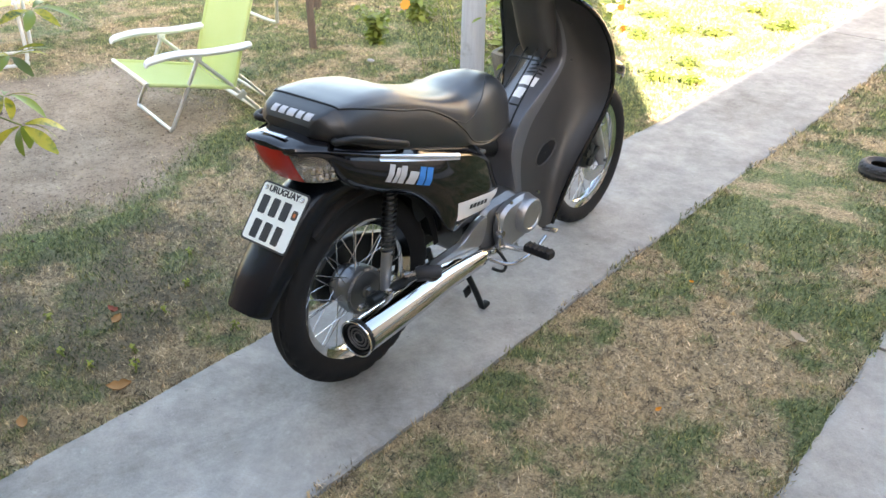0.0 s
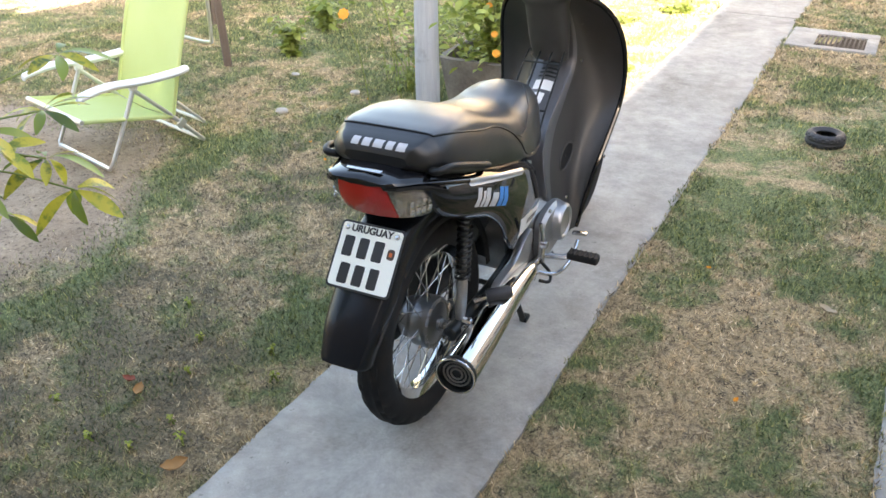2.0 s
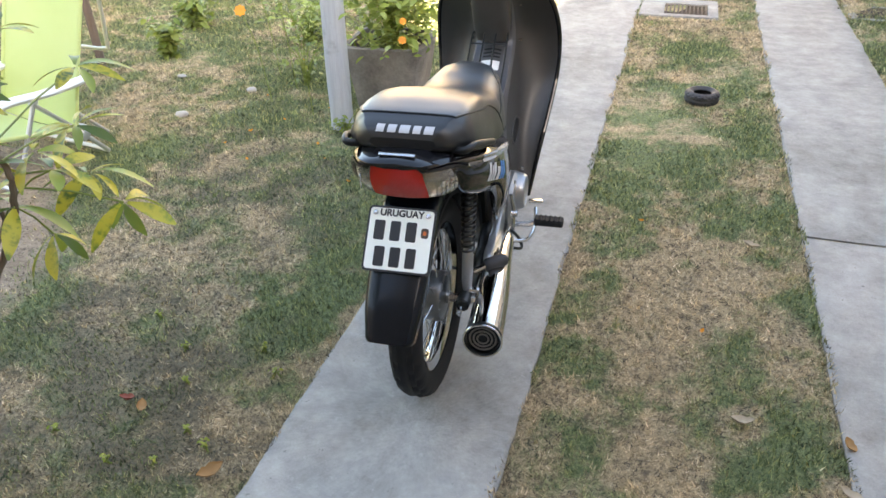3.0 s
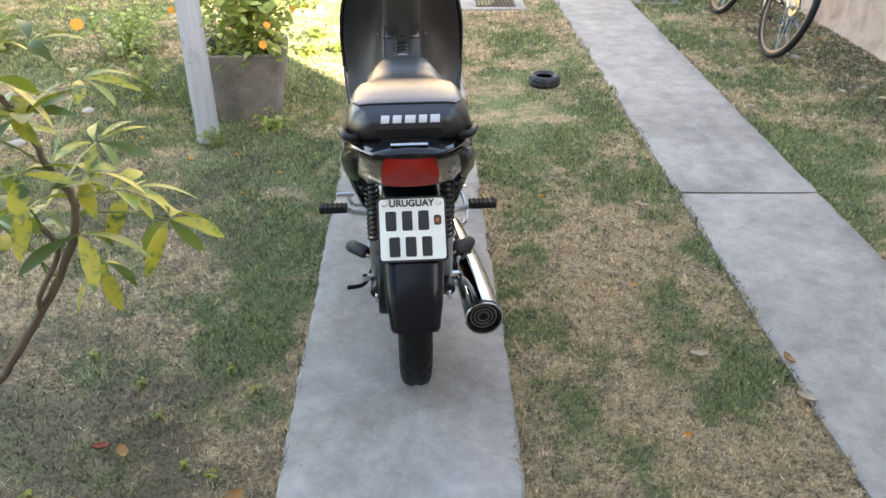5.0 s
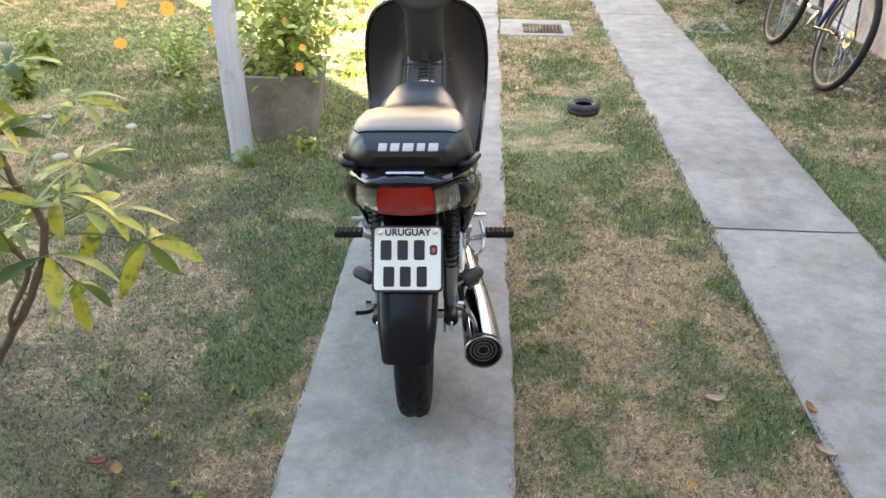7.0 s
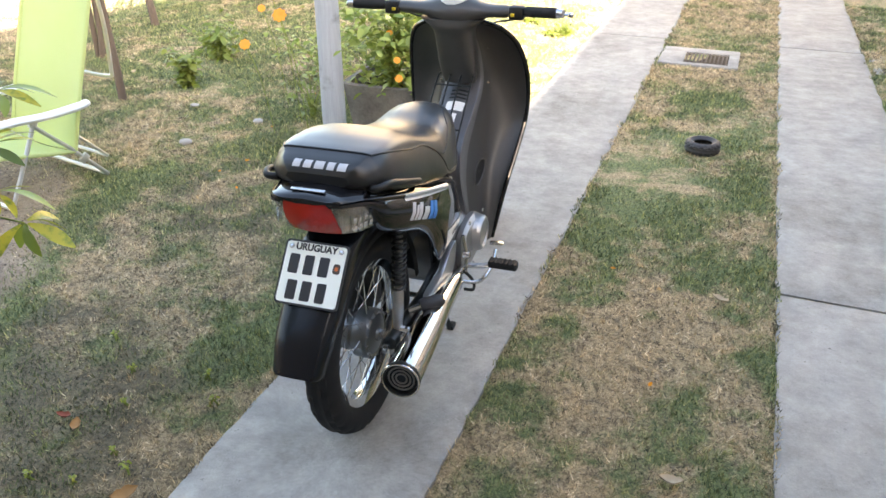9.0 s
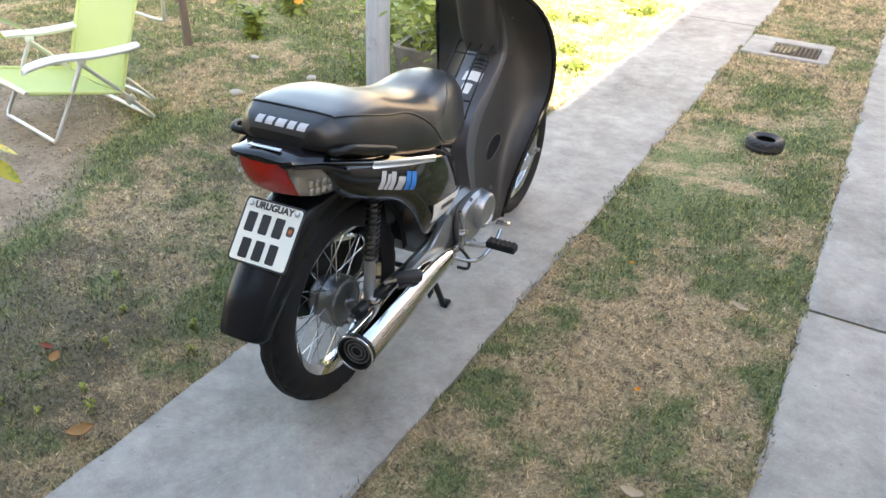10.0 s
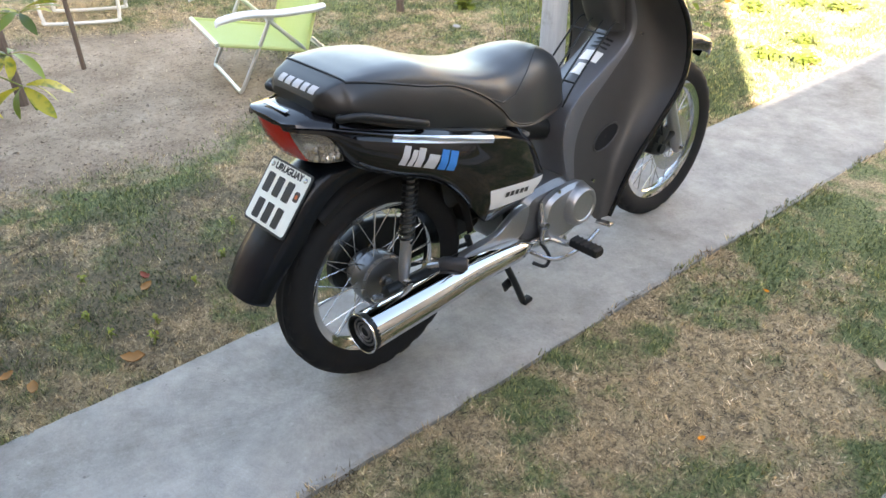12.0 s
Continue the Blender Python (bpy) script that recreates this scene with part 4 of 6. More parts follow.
for side in (1, -1):
    part("peg_bracket", Shape().prism([p[:2] for p in curve(brk, 4, True)], 0.022, Matrix.Translation((side * 0.119, 0, 0)), 0.004), ALLOY, bike, "silver side bracket")
part("frame_core", Shape().box((0.1, 0.3, 0.17), pose(0, 0.34, 0.51, 12, 0, 0), 0.03).tube(curve([(0, 0.2, 0.66), (0, 0.5, 0.55), (0, 0.75, 0.5), (0, 0.96, 0.64)], 5), 0.035, 12).tube([(0.06, 0.44, 0.27), (0.055, 0.4, 0.55), (0.06, 0.1, 0.66)], 0.015, 8).tube([(-0.06, 0.44, 0.27), (-0.055, 0.4, 0.55), (-0.06, 0.1, 0.66)], 0.015, 8), DARK_METAL, bike, "black frame and air box")
part("side_tongue", Shape().box((0.04, 0.06, 0.012), pose(0.1, 0.42, 0.59, -20, 0, 0), 0.004), ALLOY, bike)

# pegs, levers, stand
for side in (1, -1):
    peg = part("foot_peg", Shape().tube([(side * 0.1, 0.55, 0.222), (side * 0.19, 0.55, 0.232), (side * 0.22, 0.552, 0.245)], 0.01, 8), STEEL, bike, "folding foot peg")
    rub = []
    for k in range(25):
        u, top = side * (0.21 + 0.004 * k), 0.0165 if k % 4 == 1 else 0.012
        end = 0.8 if k in (0, 24) else 1.0
        rub.append([Vector((u, 0.552 + 0.021 * end * y, 0.248 + (top if z > 0 else 0.013) * end * z)) for y, z in ((-1, -0.5), (-0.6, -1), (0.6, -1), (1, -0.5), (1, 0.5), (0.8, 1), (-0.8, 1), (-1, 0.5))])
    rub = Shape().loft(rub)
    part("peg_rubber", rub, RUBBER, peg, "ribbed black rubber")
    rear = part("pillion_peg", Shape().tube([(side * 0.1, 0.1, 0.31), (side * 0.14, 0.122, 0.326)], 0.01, 8), STEEL, bike)
    part("peg_rubber", Shape().tube([(side * 0.13, 0.112, 0.326), (side * 0.136, 0.117, 0.327), (side * 0.176, 0.155, 0.327), (side * 0.183, 0.161, 0.327)], [0.015, 0.0195, 0.0195, 0.014], 12), OLD_RUBBER, rear, "grey worn rubber sleeve")
part("brake_pedal", Shape().tube(curve([(0.12, 0.46, 0.215), (0.19, 0.5, 0.2), (0.205, 0.6, 0.205), (0.195, 0.69, 0.222)], 5), 0.0065, 8).box((0.05, 0.032, 0.01), pose(0.19, 0.725, 0.232, -12, 0, 12), 0.004), STEEL, bike, "steel brake pedal")
part("brake_hook", Shape().tube(curve([(0.14, 0.49, 0.24), (0.17, 0.5, 0.2), (0.18, 0.47, 0.185), (0.16, 0.44, 0.2)], 5), 0.0055, 8), DARK_METAL, bike)
part("gear_lever", Shape().tube(curve([(-0.13, 0.6, 0.24), (-0.185, 0.58, 0.245), (-0.195, 0.52, 0.29), (-0.197, 0.48, 0.335)], 5), 0.007, 8).tube([(-0.18, 0.48, 0.337), (-0.235, 0.48, 0.337)], 0.008, 8), STEEL, bike, "gear lever")
stand = Shape()
for side in (1, -1):
    stand.tube([(side * 0.07, 0.4, 0.205), (side * 0.085, 0.455, 0.08), (side * 0.092, 0.482, 0.012)], 0.0105, 10)
    stand.box((0.026, 0.036, 0.016), pose(side * 0.095, 0.493, 0.012, 8, 0, 0), 0.005)
    stand.box((0.008, 0.03, 0.035), pose(side * 0.07, 0.43, 0.085, 20, 0, 0), 0.002)
stand.tube([(-0.075, 0.42, 0.16), (0.075, 0.42, 0.16)], 0.009, 8)
stand.tube(curve([(-0.07, 0.41, 0.18), (-0.12, 0.33, 0.15), (-0.15, 0.24, 0.138), (-0.2, 0.205, 0.148)], 5), 0.007, 8)
part("centre_stand", stand, DARK_METAL, bike, "black centre stand")
part("brake_rod", Shape().tube([(0.085, 0.45, 0.2), (0.08, 0.0, 0.245)], 0.004, 6), STEEL, bike)
part("rear_brake_arm", Shape().box((0.008, 0.022, 0.07), Matrix.Translation((0.08, 0.01, 0.255)), 0.003), ALLOY, bike)


# leg shield
def leg_shield():
    """Rows from top to bottom: edge, wing, inner, tunnel corner, centre."""
    upper = [
        [(0.085, 0.85, 0.968), (0.078, 0.845, 0.968), (0.068, 0.84, 0.966), (0.05, 0.835, 0.964), (0.0, 0.83, 0.962)],
        [(0.158, 0.90, 0.928), (0.115, 0.90, 0.923), (0.078, 0.89, 0.916), (0.058, 0.88, 0.908), (0.0, 0.875, 0.903)],
        [(0.198, 0.955, 0.855), (0.145, 0.965, 0.845), (0.09, 0.958, 0.835), (0.06, 0.93, 0.825), (0.0, 0.92, 0.82)],
        [(0.216, 1.0, 0.745), (0.157, 1.01, 0.735), (0.1, 0.995, 0.735), (0.062, 0.935, 0.732), (0.0, 0.925, 0.742)],
    ]
    lower = [
        [(0.214, 1.002, 0.615), (0.157, 0.995, 0.60), (0.1, 0.945, 0.60), (0.066, 0.815, 0.652), (0.0, 0.805, 0.662)],
        [(0.2, 0.93, 0.50), (0.15, 0.925, 0.485), (0.1, 0.88, 0.475), (0.072, 0.70, 0.588), (0.0, 0.69, 0.598)],
        [(0.18, 0.853, 0.385), (0.15, 0.85, 0.37), (0.112, 0.815, 0.355), (0.086, 0.635, 0.5), (0.0, 0.625, 0.51)],
        [(0.15, 0.795, 0.213), (0.142, 0.785, 0.21), (0.13, 0.755, 0.212), (0.105, 0.645, 0.36), (0.0, 0.635, 0.37)],
    ]
    rows = upper + lower
    for k, (e, w, i, t, c) in enumerate(rows):
        near = [tuple(np.array(t) + f * (np.array(o) - np.array(t))) for f, o in ((0.24, i), (0.16, c))]
        rows[k] = [e, w, i, near[0], t, near[1], c]
    lines = [curve(row, 4) for row in rows]
    cols = [curve([line[k] for line in lines], 5) for k in range(len(lines[0]))]
    return cols


COLS = leg_shield()
grid = [[Vector(p) for p in col] for col in COLS]
full = grid + [[Vector((-p.x, p.y, p.z)) for p in col] for col in reversed(grid[:-1])]
shield = part("leg_shield", Shape().loft(full[:13], closed=False, caps=False).loft(full[-13:], closed=False, caps=False), SHIELD_BLACK, bike, "dull black plastic leg shield")
tun = part("tunnel_panel", Shape().loft(full[12:-12], closed=False, caps=False), TUNNEL_GREY, shield, "satin grey-black tunnel panel")
part("shield_front", Shape().loft([[Vector((p.x * (1 - 0.012 * min(k, len(full) - 1 - k, 8)), p.y + 0.014, p.z - 0.004)) for p in col] for k, col in enumerate(full)], closed=False, caps=False), GLOSS_BLACK, shield, "glossy black front of the leg shield")
whole = Shape().loft(full, closed=False, caps=False)
shield_tree = BVHTree.FromPolygons([tuple(p) for p in whole.v], whole.f)
edge = [p + Vector((0, 0.007, 0)) for p in grid[0]]
for side in (1, -1):
    part("shield_rim", Shape().tube([(p.x * side, p.y, p.z) for p in edge], 0.0085, 8), GLOSS_BLACK, shield, "glossy black rim of the shield")
    # no hollow is cut: a matt black oval paints the recess's shadow
    rings = []
    for r in (1.0, 0.85, 0.5, 0.05):
        ring = []
        for k in range(24):
            t = 2 * math.pi * k / 24
            a, c = 0.06 * r * math.cos(t), 0.029 * r * math.sin(t)
            p = Vector((side, 0.818 + 0.9 * a - 0.42 * c, 0.456 + 0.42 * a + 0.9 * c))
            hit = shield_tree.ray_cast(p, Vector((-side, 0, 0)))[0]
            ring.append((hit or Vector((side * 0.1, p.y, p.z))) + Vector((side * 0.0015, -0.0008, 0)))
        rings.append(ring)
    shade_oval = part("recess", Shape().loft(rings, caps=False), RUBBER, shield, "flat dark oval painted as the shade of a recess")
    part("recess_lip", Shape().tube(rings[0], 0.003, 6, True), SHIELD_BLACK, shade_oval)
    part("bolt", Shape().lathe([(0.0, 0.006), (0.006, 0.005), (0.0075, 0.0), (0.0, 0.0)], 12), STEEL, shield, m=pose(side * 0.084, 0.945, 0.862, 0, 0, -90))
    part("bolt", Shape().lathe([(0.0, 0.006), (0.005, 0.005), (0.006, 0.0), (0.0, 0.0)], 12), CHROME, shield, m=pose(side * 0.085, 0.965, 0.735, 0, 0, -90))

col_rings = []
for v, w, hu, hv in curve([(0.905, 0.75, 0.056, 0.03), (0.885, 0.8, 0.062, 0.04), (0.865, 0.87, 0.064, 0.05), (0.85, 0.93, 0.066, 0.058), (0.838, 0.955, 0.078, 0.06), (0.835, 0.98, 0.11, 0.055)], 4):
    col_rings.append([Vector((hu * (abs(math.cos(t)) ** 0.6) * (1 if math.cos(t) > 0 else -1), v + hv * (abs(math.sin(t)) ** 0.75) * (1 if math.sin(t) > 0 else -1), w)) for t in (2 * math.pi * k / 28 for k in range(28))])
part("steering_cover", Shape().loft(col_rings), SHIELD_BLACK, bike, "dull black steering column cover")
rack = Shape()
for u in (-0.062, -0.02, 0.02, 0.062):
    rack.tube(curve([(u, 0.645, 0.585), (u, 0.69, 0.64), (u, 0.78, 0.722), (u * 0.97, 0.855, 0.782), (u * 0.9, 0.885, 0.772)], 5), 0.0032, 6)
for v, w in ((0.692, 0.646), (0.82, 0.757)):
    rack.tube([(-0.066, v, w), (0.066, v, w)], 0.003, 6)
part("carrier", rack, DARK_METAL, bike, "black wire carrier over the tunnel")
for v, w, hv, hu in ((0.845, 0.668, 0.018, 0.032), (0.795, 0.64, 0.02, 0.017)):
    q = [Vector((a * hu, v + c * hv, w + c * hv * 0.55)) for a, c in ((-1, -1), (1, -1), (1, 1), (-1, 1))]
    tagged(drape("tunnel_sticker", shield_tree, q, (0, 0.5, -0.85), WHITE_PAINT, tun, 0.002), "small white warning sticker")
for k in range(3):
    q = [Vector((a * 0.03, 0.878 + 0.014 * k + c * 0.003, 0.688 + 0.008 * k + c * 0.002)) for a, c in ((-1, -1), (1, -1), (1, 1), (-1, 1))]
    drape("vent_slot", shield_tree, q, (0, 0.5, -0.85), INK, tun, 0.002, 2)

# handlebar
bar_cover = []
for u, v, w, h, d in curve([(-0.2, 0.775, 1.015, 0.014, 0.018), (-0.17, 0.78, 1.012, 0.02, 0.03), (-0.1, 0.79, 1.01, 0.024, 0.048), (0.0, 0.80, 1.004, 0.055, 0.075), (0.1, 0.79, 1.01, 0.024, 0.048), (0.17, 0.78, 1.012, 0.02, 0.03), (0.2, 0.775, 1.015, 0.014, 0.018)], 5):
    bar_cover.append([Vector((u, v + d * math.cos(t), w + h * math.sin(t))) for t in (2 * math.pi * k / 20 for k in range(20))])
handlebar = part("handlebar", Shape().loft(bar_cover), SHIELD_BLACK, bike, "black handlebar cover with a speedometer", Matrix.Translation((0.006, 0.05, -0.004)))
part("speedometer", Shape().lathe([(0.0, 0.01), (0.046, 0.008), (0.05, 0.0), (0.05, -0.02), (0.0, -0.02)], 28), DIAL_GLASS, handlebar, "round speedometer under glass", pose(0, 0.785, 1.052, 0, -90, 0) @ pose(0, 0, 0, 0, 0, 0))
for side in (1, -1):
    grip = Shape().tube([(side * 0.235, 0.766, 1.016), (side * 0.245, 0.764, 1.017), (side * 0.335, 0.748, 1.02), (side * 0.345, 0.746, 1.02)], [0.013, 0.0165, 0.0165, 0.014], 14)
    part("grip", grip, RUBBER, handlebar, "ribbed black rubber grip")
    part("bar_end", Shape().tube([(side * 0.343, 0.747, 1.02), (side * 0.362, 0.743, 1.021)], [0.016, 0.013], 12), STEEL, handlebar)
    part("lever", Shape().tube(curve([(side * 0.175, 0.81, 1.015), (side * 0.22, 0.825, 1.008), (side * 0.3, 0.815, 1.006), (side * 0.375, 0.785, 1.01)], 5), 0.0055, 8).tube([(side * 0.37, 0.787, 1.01), (side * 0.374, 0.7855, 1.01), (side * 0.382, 0.782, 1.01), (side * 0.386, 0.781, 1.01)], [0.004, 0.0085, 0.0085, 0.004], 10), STEEL, handlebar, "steel brake lever")
    part("switch_box", Shape().box((0.05, 0.05, 0.044), Matrix.Translation((side * 0.21, 0.772, 1.012)), 0.01), MATT_BLACK, handlebar)
    part("switch_button", Shape().box((0.012, 0.008, 0.01), Matrix.Translation((side * 0.2, 0.745, 1.008)), 0.002), YELLOW, handlebar, "small yellow switch button")
    part("cable", Shape().tube(curve([(side * 0.2, 0.81, 1.0), (side * 0.17, 0.86, 0.97), (side * 0.1, 0.88, 0.95), (side * 0.05, 0.87, 0.9)], 6), 0.0035, 6), DARK_METAL, handlebar)

# front fork and mudguard
for side in (1, -1):
    leg = part("fork_leg", Shape().tube([(side * 0.072, 1.28, 0.262), (side * 0.072, 1.266, 0.288), (side * 0.072, 1.16, 0.53), (side * 0.072, 1.158, 0.535)], [0.016, 0.021, 0.02, 0.015], 14), ALLOY, bike, "silver fork leg")
    part("fork_tube", Shape().tube([(side * 0.072, 1.16, 0.53), (side * 0.072, 1.04, 0.83)], 0.0135, 12), CHROME, leg)
part("brake_caliper", Shape().box((0.044, 0.075, 0.1), pose(0.062, 1.15, 0.335, -24, 0, 0), 0.012).tube([(0.06, 1.15, 0.31), (0.094, 1.15, 0.31)], 0.017, 14).tube([(0.06, 1.13, 0.35), (0.094, 1.13, 0.35)], 0.015, 14).box((0.016, 0.13, 0.022), pose(0.078, 1.19, 0.33, 22, 0, 0), 0.005), DARK_METAL, bike, "black front brake caliper")
part("brake_hose", Shape().tube(curve([(0.085, 1.16, 0.33), (0.1, 1.1, 0.45), (0.08, 1.05, 0.65), (0.05, 0.98, 0.85)], 6), 0.005, 6), DARK_METAL, bike)
fa = [(1.266 + 0.372 * math.cos(t), 0.285 + 0.372 * math.sin(t), h) for t, h in zip((0.86, 0.9, 0.98, 1.1, 1.35, 1.6, 1.9, 2.2, 2.5, 2.8), (0.012, 0.026, 0.042, 0.054, 0.06, 0.062, 0.06, 0.055, 0.052, 0.05))]
part("front_mudguard", guard(fa[::-1], 0.004, 0.045), GLOSS_BLACK, bike, "glossy black front mudguard")
part("fork_shroud", Shape().box((0.13, 0.08, 0.25), pose(0, 1.075, 0.76, -18, 0, 0), 0.03), MATT_BLACK, bike)
part("side_bolt", Shape().lathe([(0.0, 0.03), (0.008, 0.03), (0.01, 0.0), (0.0, 0.0)], 10).moved(Matrix.Translation((0.075, 1.266, 0.284))), STEEL, bike)


# ---- things on the lawn ----
def drain(name, x0, x1, y0, y1, left, right, near, back, label, raised):
    """A cast frame round a sunken box, with an iron grating; the four rims have their own widths."""
    root = thing(name, label, "drain", Matrix.Translation((x0, y0, 0)))
    w, d = x1 - x0, y1 - y0
    z = 0.004 if raised else -0.008
    sh = Shape()
    for a0, a1, b0, b1 in ((0, w, 0, near), (0, w, d - back, d), (0, left, near, d - back), (w - right, w, near, d - back)):
        sh.box((a1 - a0, b1 - b0, 0.08), Matrix.Translation(((a0 + a1) / 2, (b0 + b1) / 2, z - 0.035)), 0.005)
    part("drain_frame", sh, CONCRETE, root, "worn cast concrete frame")
    part("pit", Shape().box((w - left - right + 0.02, d - near - back + 0.02, 0.006), Matrix.Translation(((left + w - right) / 2, (near + d - back) / 2, -0.006))), EARTH, root, "dark pit filled with dirt")
    n = 11
    for k in range(n):
        part("bar", Shape().box((0.011, d - near - back, 0.012), Matrix.Translation((left + (k + 0.5) * (w - left - right) / n, (near + d - back) / 2, z - 0.002)), 0.003), IRON, root)
    return root


drain("drain_grating", 0.275, 0.845, 4.56, 5.08, 0.18, 0.075, 0.06, 0.14, "square iron drain grating in a concrete frame", True)
drain("drain_cover", 1.76, 2.14, 4.8, 5.24, 0.07, 0.07, 0.06, 0.06, "sunken drain cover overgrown with dry grass", False)

ring_m = pose(0.735, 2.79, 0.026, 0, -90, 20)
small_tyre = solid("small_tyre", tyre_mesh(0.094, 0.05, 0.034, 96), OLD_RUBBER, "small black rubber tyre lying flat on the grass", "tyre", m=ring_m)


def post():
    rings = []
    for k in range(15):
        z = -0.1 + 2.5 * k / 14
        h = 0.054 - 0.0006 * k + 0.002 * noise.noise((k * 1.7, 0, 0))
        cx, cy = 0.006 * noise.noise((k * 0.6, 3, 0)) - 0.012 * z, 0.012 * z
        ring = []
        for j in range(20):
            t = 2 * math.pi * j / 20
            c, s = math.cos(t), math.sin(t)
            r = h / (abs(c) ** 3.2 + abs(s) ** 3.2) ** (1 / 3.2) * (1 + 0.02 * noise.noise((c * 2, s * 2, z * 2)))
            ring.append(Vector((cx + r * c, cy + r * s, z)))
        rings.append(ring)
    return Shape().loft(rings)


solid("garden_post", post(), POST, "weathered grey square post set in the lawn", "post", m=pose(-1.03, 1.965, 0, 0, 0, 4))


# ---- leaves ----
def leaf_template(length, width, droop, segs=4, fold=0.25, blunt=0.0):
    """An oval leaf along +y, folded at the midrib; blunt moves its widest place towards the tip."""
    v, f = [], []
    for k in range(segs + 1):
        t = k / segs
        w = width * (math.sin(math.pi * min(0.97, t ** (1 + blunt) * 0.93 + 0.04)) ** 0.8)
        y, z = length * t, -droop * length * t * t
        v += [(-w / 2, y, z + fold * w / 2), (0, y, z), (w / 2, y, z + fold * w / 2)]
    for k in range(segs):
        a = k * 3
        f += [(a, a + 1, a + 4, a + 3), (a + 1, a + 2, a + 5, a + 4)]
    return v, f


def crown(leaves, rng, blunt=0.0, droop=(0.1, 0.45), segs=4):
    """Many leaves as one shape: leaves is a list of (place, way, length, width)."""
    sh = Shape()
    for place, way, length, width in leaves:
        v, f = leaf_template(length, width, rng.uniform(*droop), segs, 0.25, blunt)
        q = Vector(way).to_track_quat("Y", "Z").to_matrix().to_4x4()
        m = Matrix.Translation(place) @ q @ Matrix.Rotation(rng.uniform(-0.6, 0.6), 4, "Y")
        sh.add([m @ Vector(p) for p in v], f)
    return sh


def bush(name, x, y, height, spread, count, leaf, label, material, seed, base=0.0, stems=7, category="plant"):
    rng = random.Random(seed)
    root = thing(name, label, category, Matrix.Translation((x, y, base)))
    leaves = []
    for k in range(stems):
        a, r = rng.uniform(0, 6.28), spread * rng.uniform(0.3, 0.95)
        tip = Vector((r * math.cos(a), r * math.sin(a), height * rng.uniform(0.55, 1.0)))
        mid = Vector((tip.x * 0.35, tip.y * 0.35, tip.z * 0.55))
        line = [Vector(p) for p in curve([(rng.uniform(-0.02, 0.02), rng.uniform(-0.02, 0.02), -0.02), mid, tip], 5)]
        part("stem", Shape().tube(line, [0.004 - 0.0025 * i / len(line) for i in range(len(line))], 5), WEED_LEAF, root)
        for i in range(count // stems):
            q = line[rng.randrange(2, len(line))] + Vector((rng.gauss(0, 1), rng.gauss(0, 1), rng.gauss(0, 0.8))) * spread * 0.22
            q.z = max(q.z, 0.02)
            b = rng.uniform(0, 6.28)
            s = leaf * rng.uniform(0.6, 1.25)
            leaves.append((q, (math.cos(b), math.sin(b), rng.uniform(-0.5, 0.5)), s, s * rng.uniform(0.45, 0.7)))
    part("crown", crown(leaves, rng), material, root, "crown of small green leaves")
    return root


def flower_mesh(radius, petals=8):
    sh = Shape()
    for k in range(petals):
        a = 2 * math.pi * k / petals
        v, f = leaf_template(radius, radius * 0.95, 0.25, 4, 0.1)
        m = Matrix.Rotation(a, 4, "Z") @ Matrix.Rotation(0.3, 4, "X")
        sh.add([m @ Vector(p) for p in v], f)
    sh.add([Vector((0.2 * radius * math.cos(t), 0.2 * radius * math.sin(t), 0.12 * radius)) for t in (k * math.pi / 4 for k in range(8))], [list(range(8))])
    return sh


FLOWER = flower_mesh(0.026).mesh("flower")
FLOWER.materials.append(PETAL)


def tall_flower(x, y, z, size, lean, base=0.0):
    root = thing("orange_flower", "orange garden flower on a thin green stalk", "flower", Matrix.Translation((x + lean[0], y + lean[1], base)), "garden flowers")
    z = z - base
    part("stalk", Shape().tube(curve([(0, 0, 0), (-lean[0] * 0.4, -lean[1] * 0.4, z * 0.6), (-lean[0], -lean[1], z)], 5), 0.0022, 5), WEED_LEAF, root)
    part("blossom", FLOWER, PETAL, root, "open orange blossom", pose(-lean[0], -lean[1], z, 55, 0, 20) @ Matrix.Diagonal((size, size, size, 1)))
    return root


# planter
planter = thing("planter", "square grey cement planter standing on the lawn", "planter", pose(-0.905, 2.4, 0, 0, 0, 3))
pot = Shape()
rings = []
for z, h in ((-0.02, 0.165), (0.02, 0.17), (0.17, 0.193), (0.31, 0.214), (0.338, 0.218), (0.342, 0.212), (0.342, 0.192), (0.33, 0.187), (0.27, 0.18)):
    ring = []
    for k in range(32):
        t = 2 * math.pi * k / 32
        c, s = math.cos(t), math.sin(t)
        r = h / (abs(c) ** 7 + abs(s) ** 7) ** (1 / 7)
        ring.append(Vector((r * c, r * s, z)))
    rings.append(ring)
part("pot", pot.loft(rings), POT, planter, "rough grey tapered pot")
part("earth", Shape().box((0.35, 0.35, 0.02), Matrix.Translation((0, 0, 0.285)), 0.005), EARTH, planter, "dark potting earth")
bush("planter_plant", -0.905, 2.4, 0.6, 0.44, 1700, 0.05, "leafy green garden plant with orange flowers growing in the planter", GARDEN_LEAF, 3, 0.295, 22)
for x, y, z, s in ((-0.718, 2.89, 0.40, 1.0), (-0.468, 2.38, 0.635, 1.0), (-0.756, 2.158, 0.407, 1.1), (-0.701, 2.02, 0.539, 0.9), (-0.82, 2.2, 0.62, 0.9), (-1.2, 2.25, 0.55, 1.0), (-0.9, 2.3, 0.75, 0.9)):
    tall_flower(x, y, z, 0.75 * s, ((-0.9 - x) * 0.75, (2.4 - y) * 0.75), 0.29)
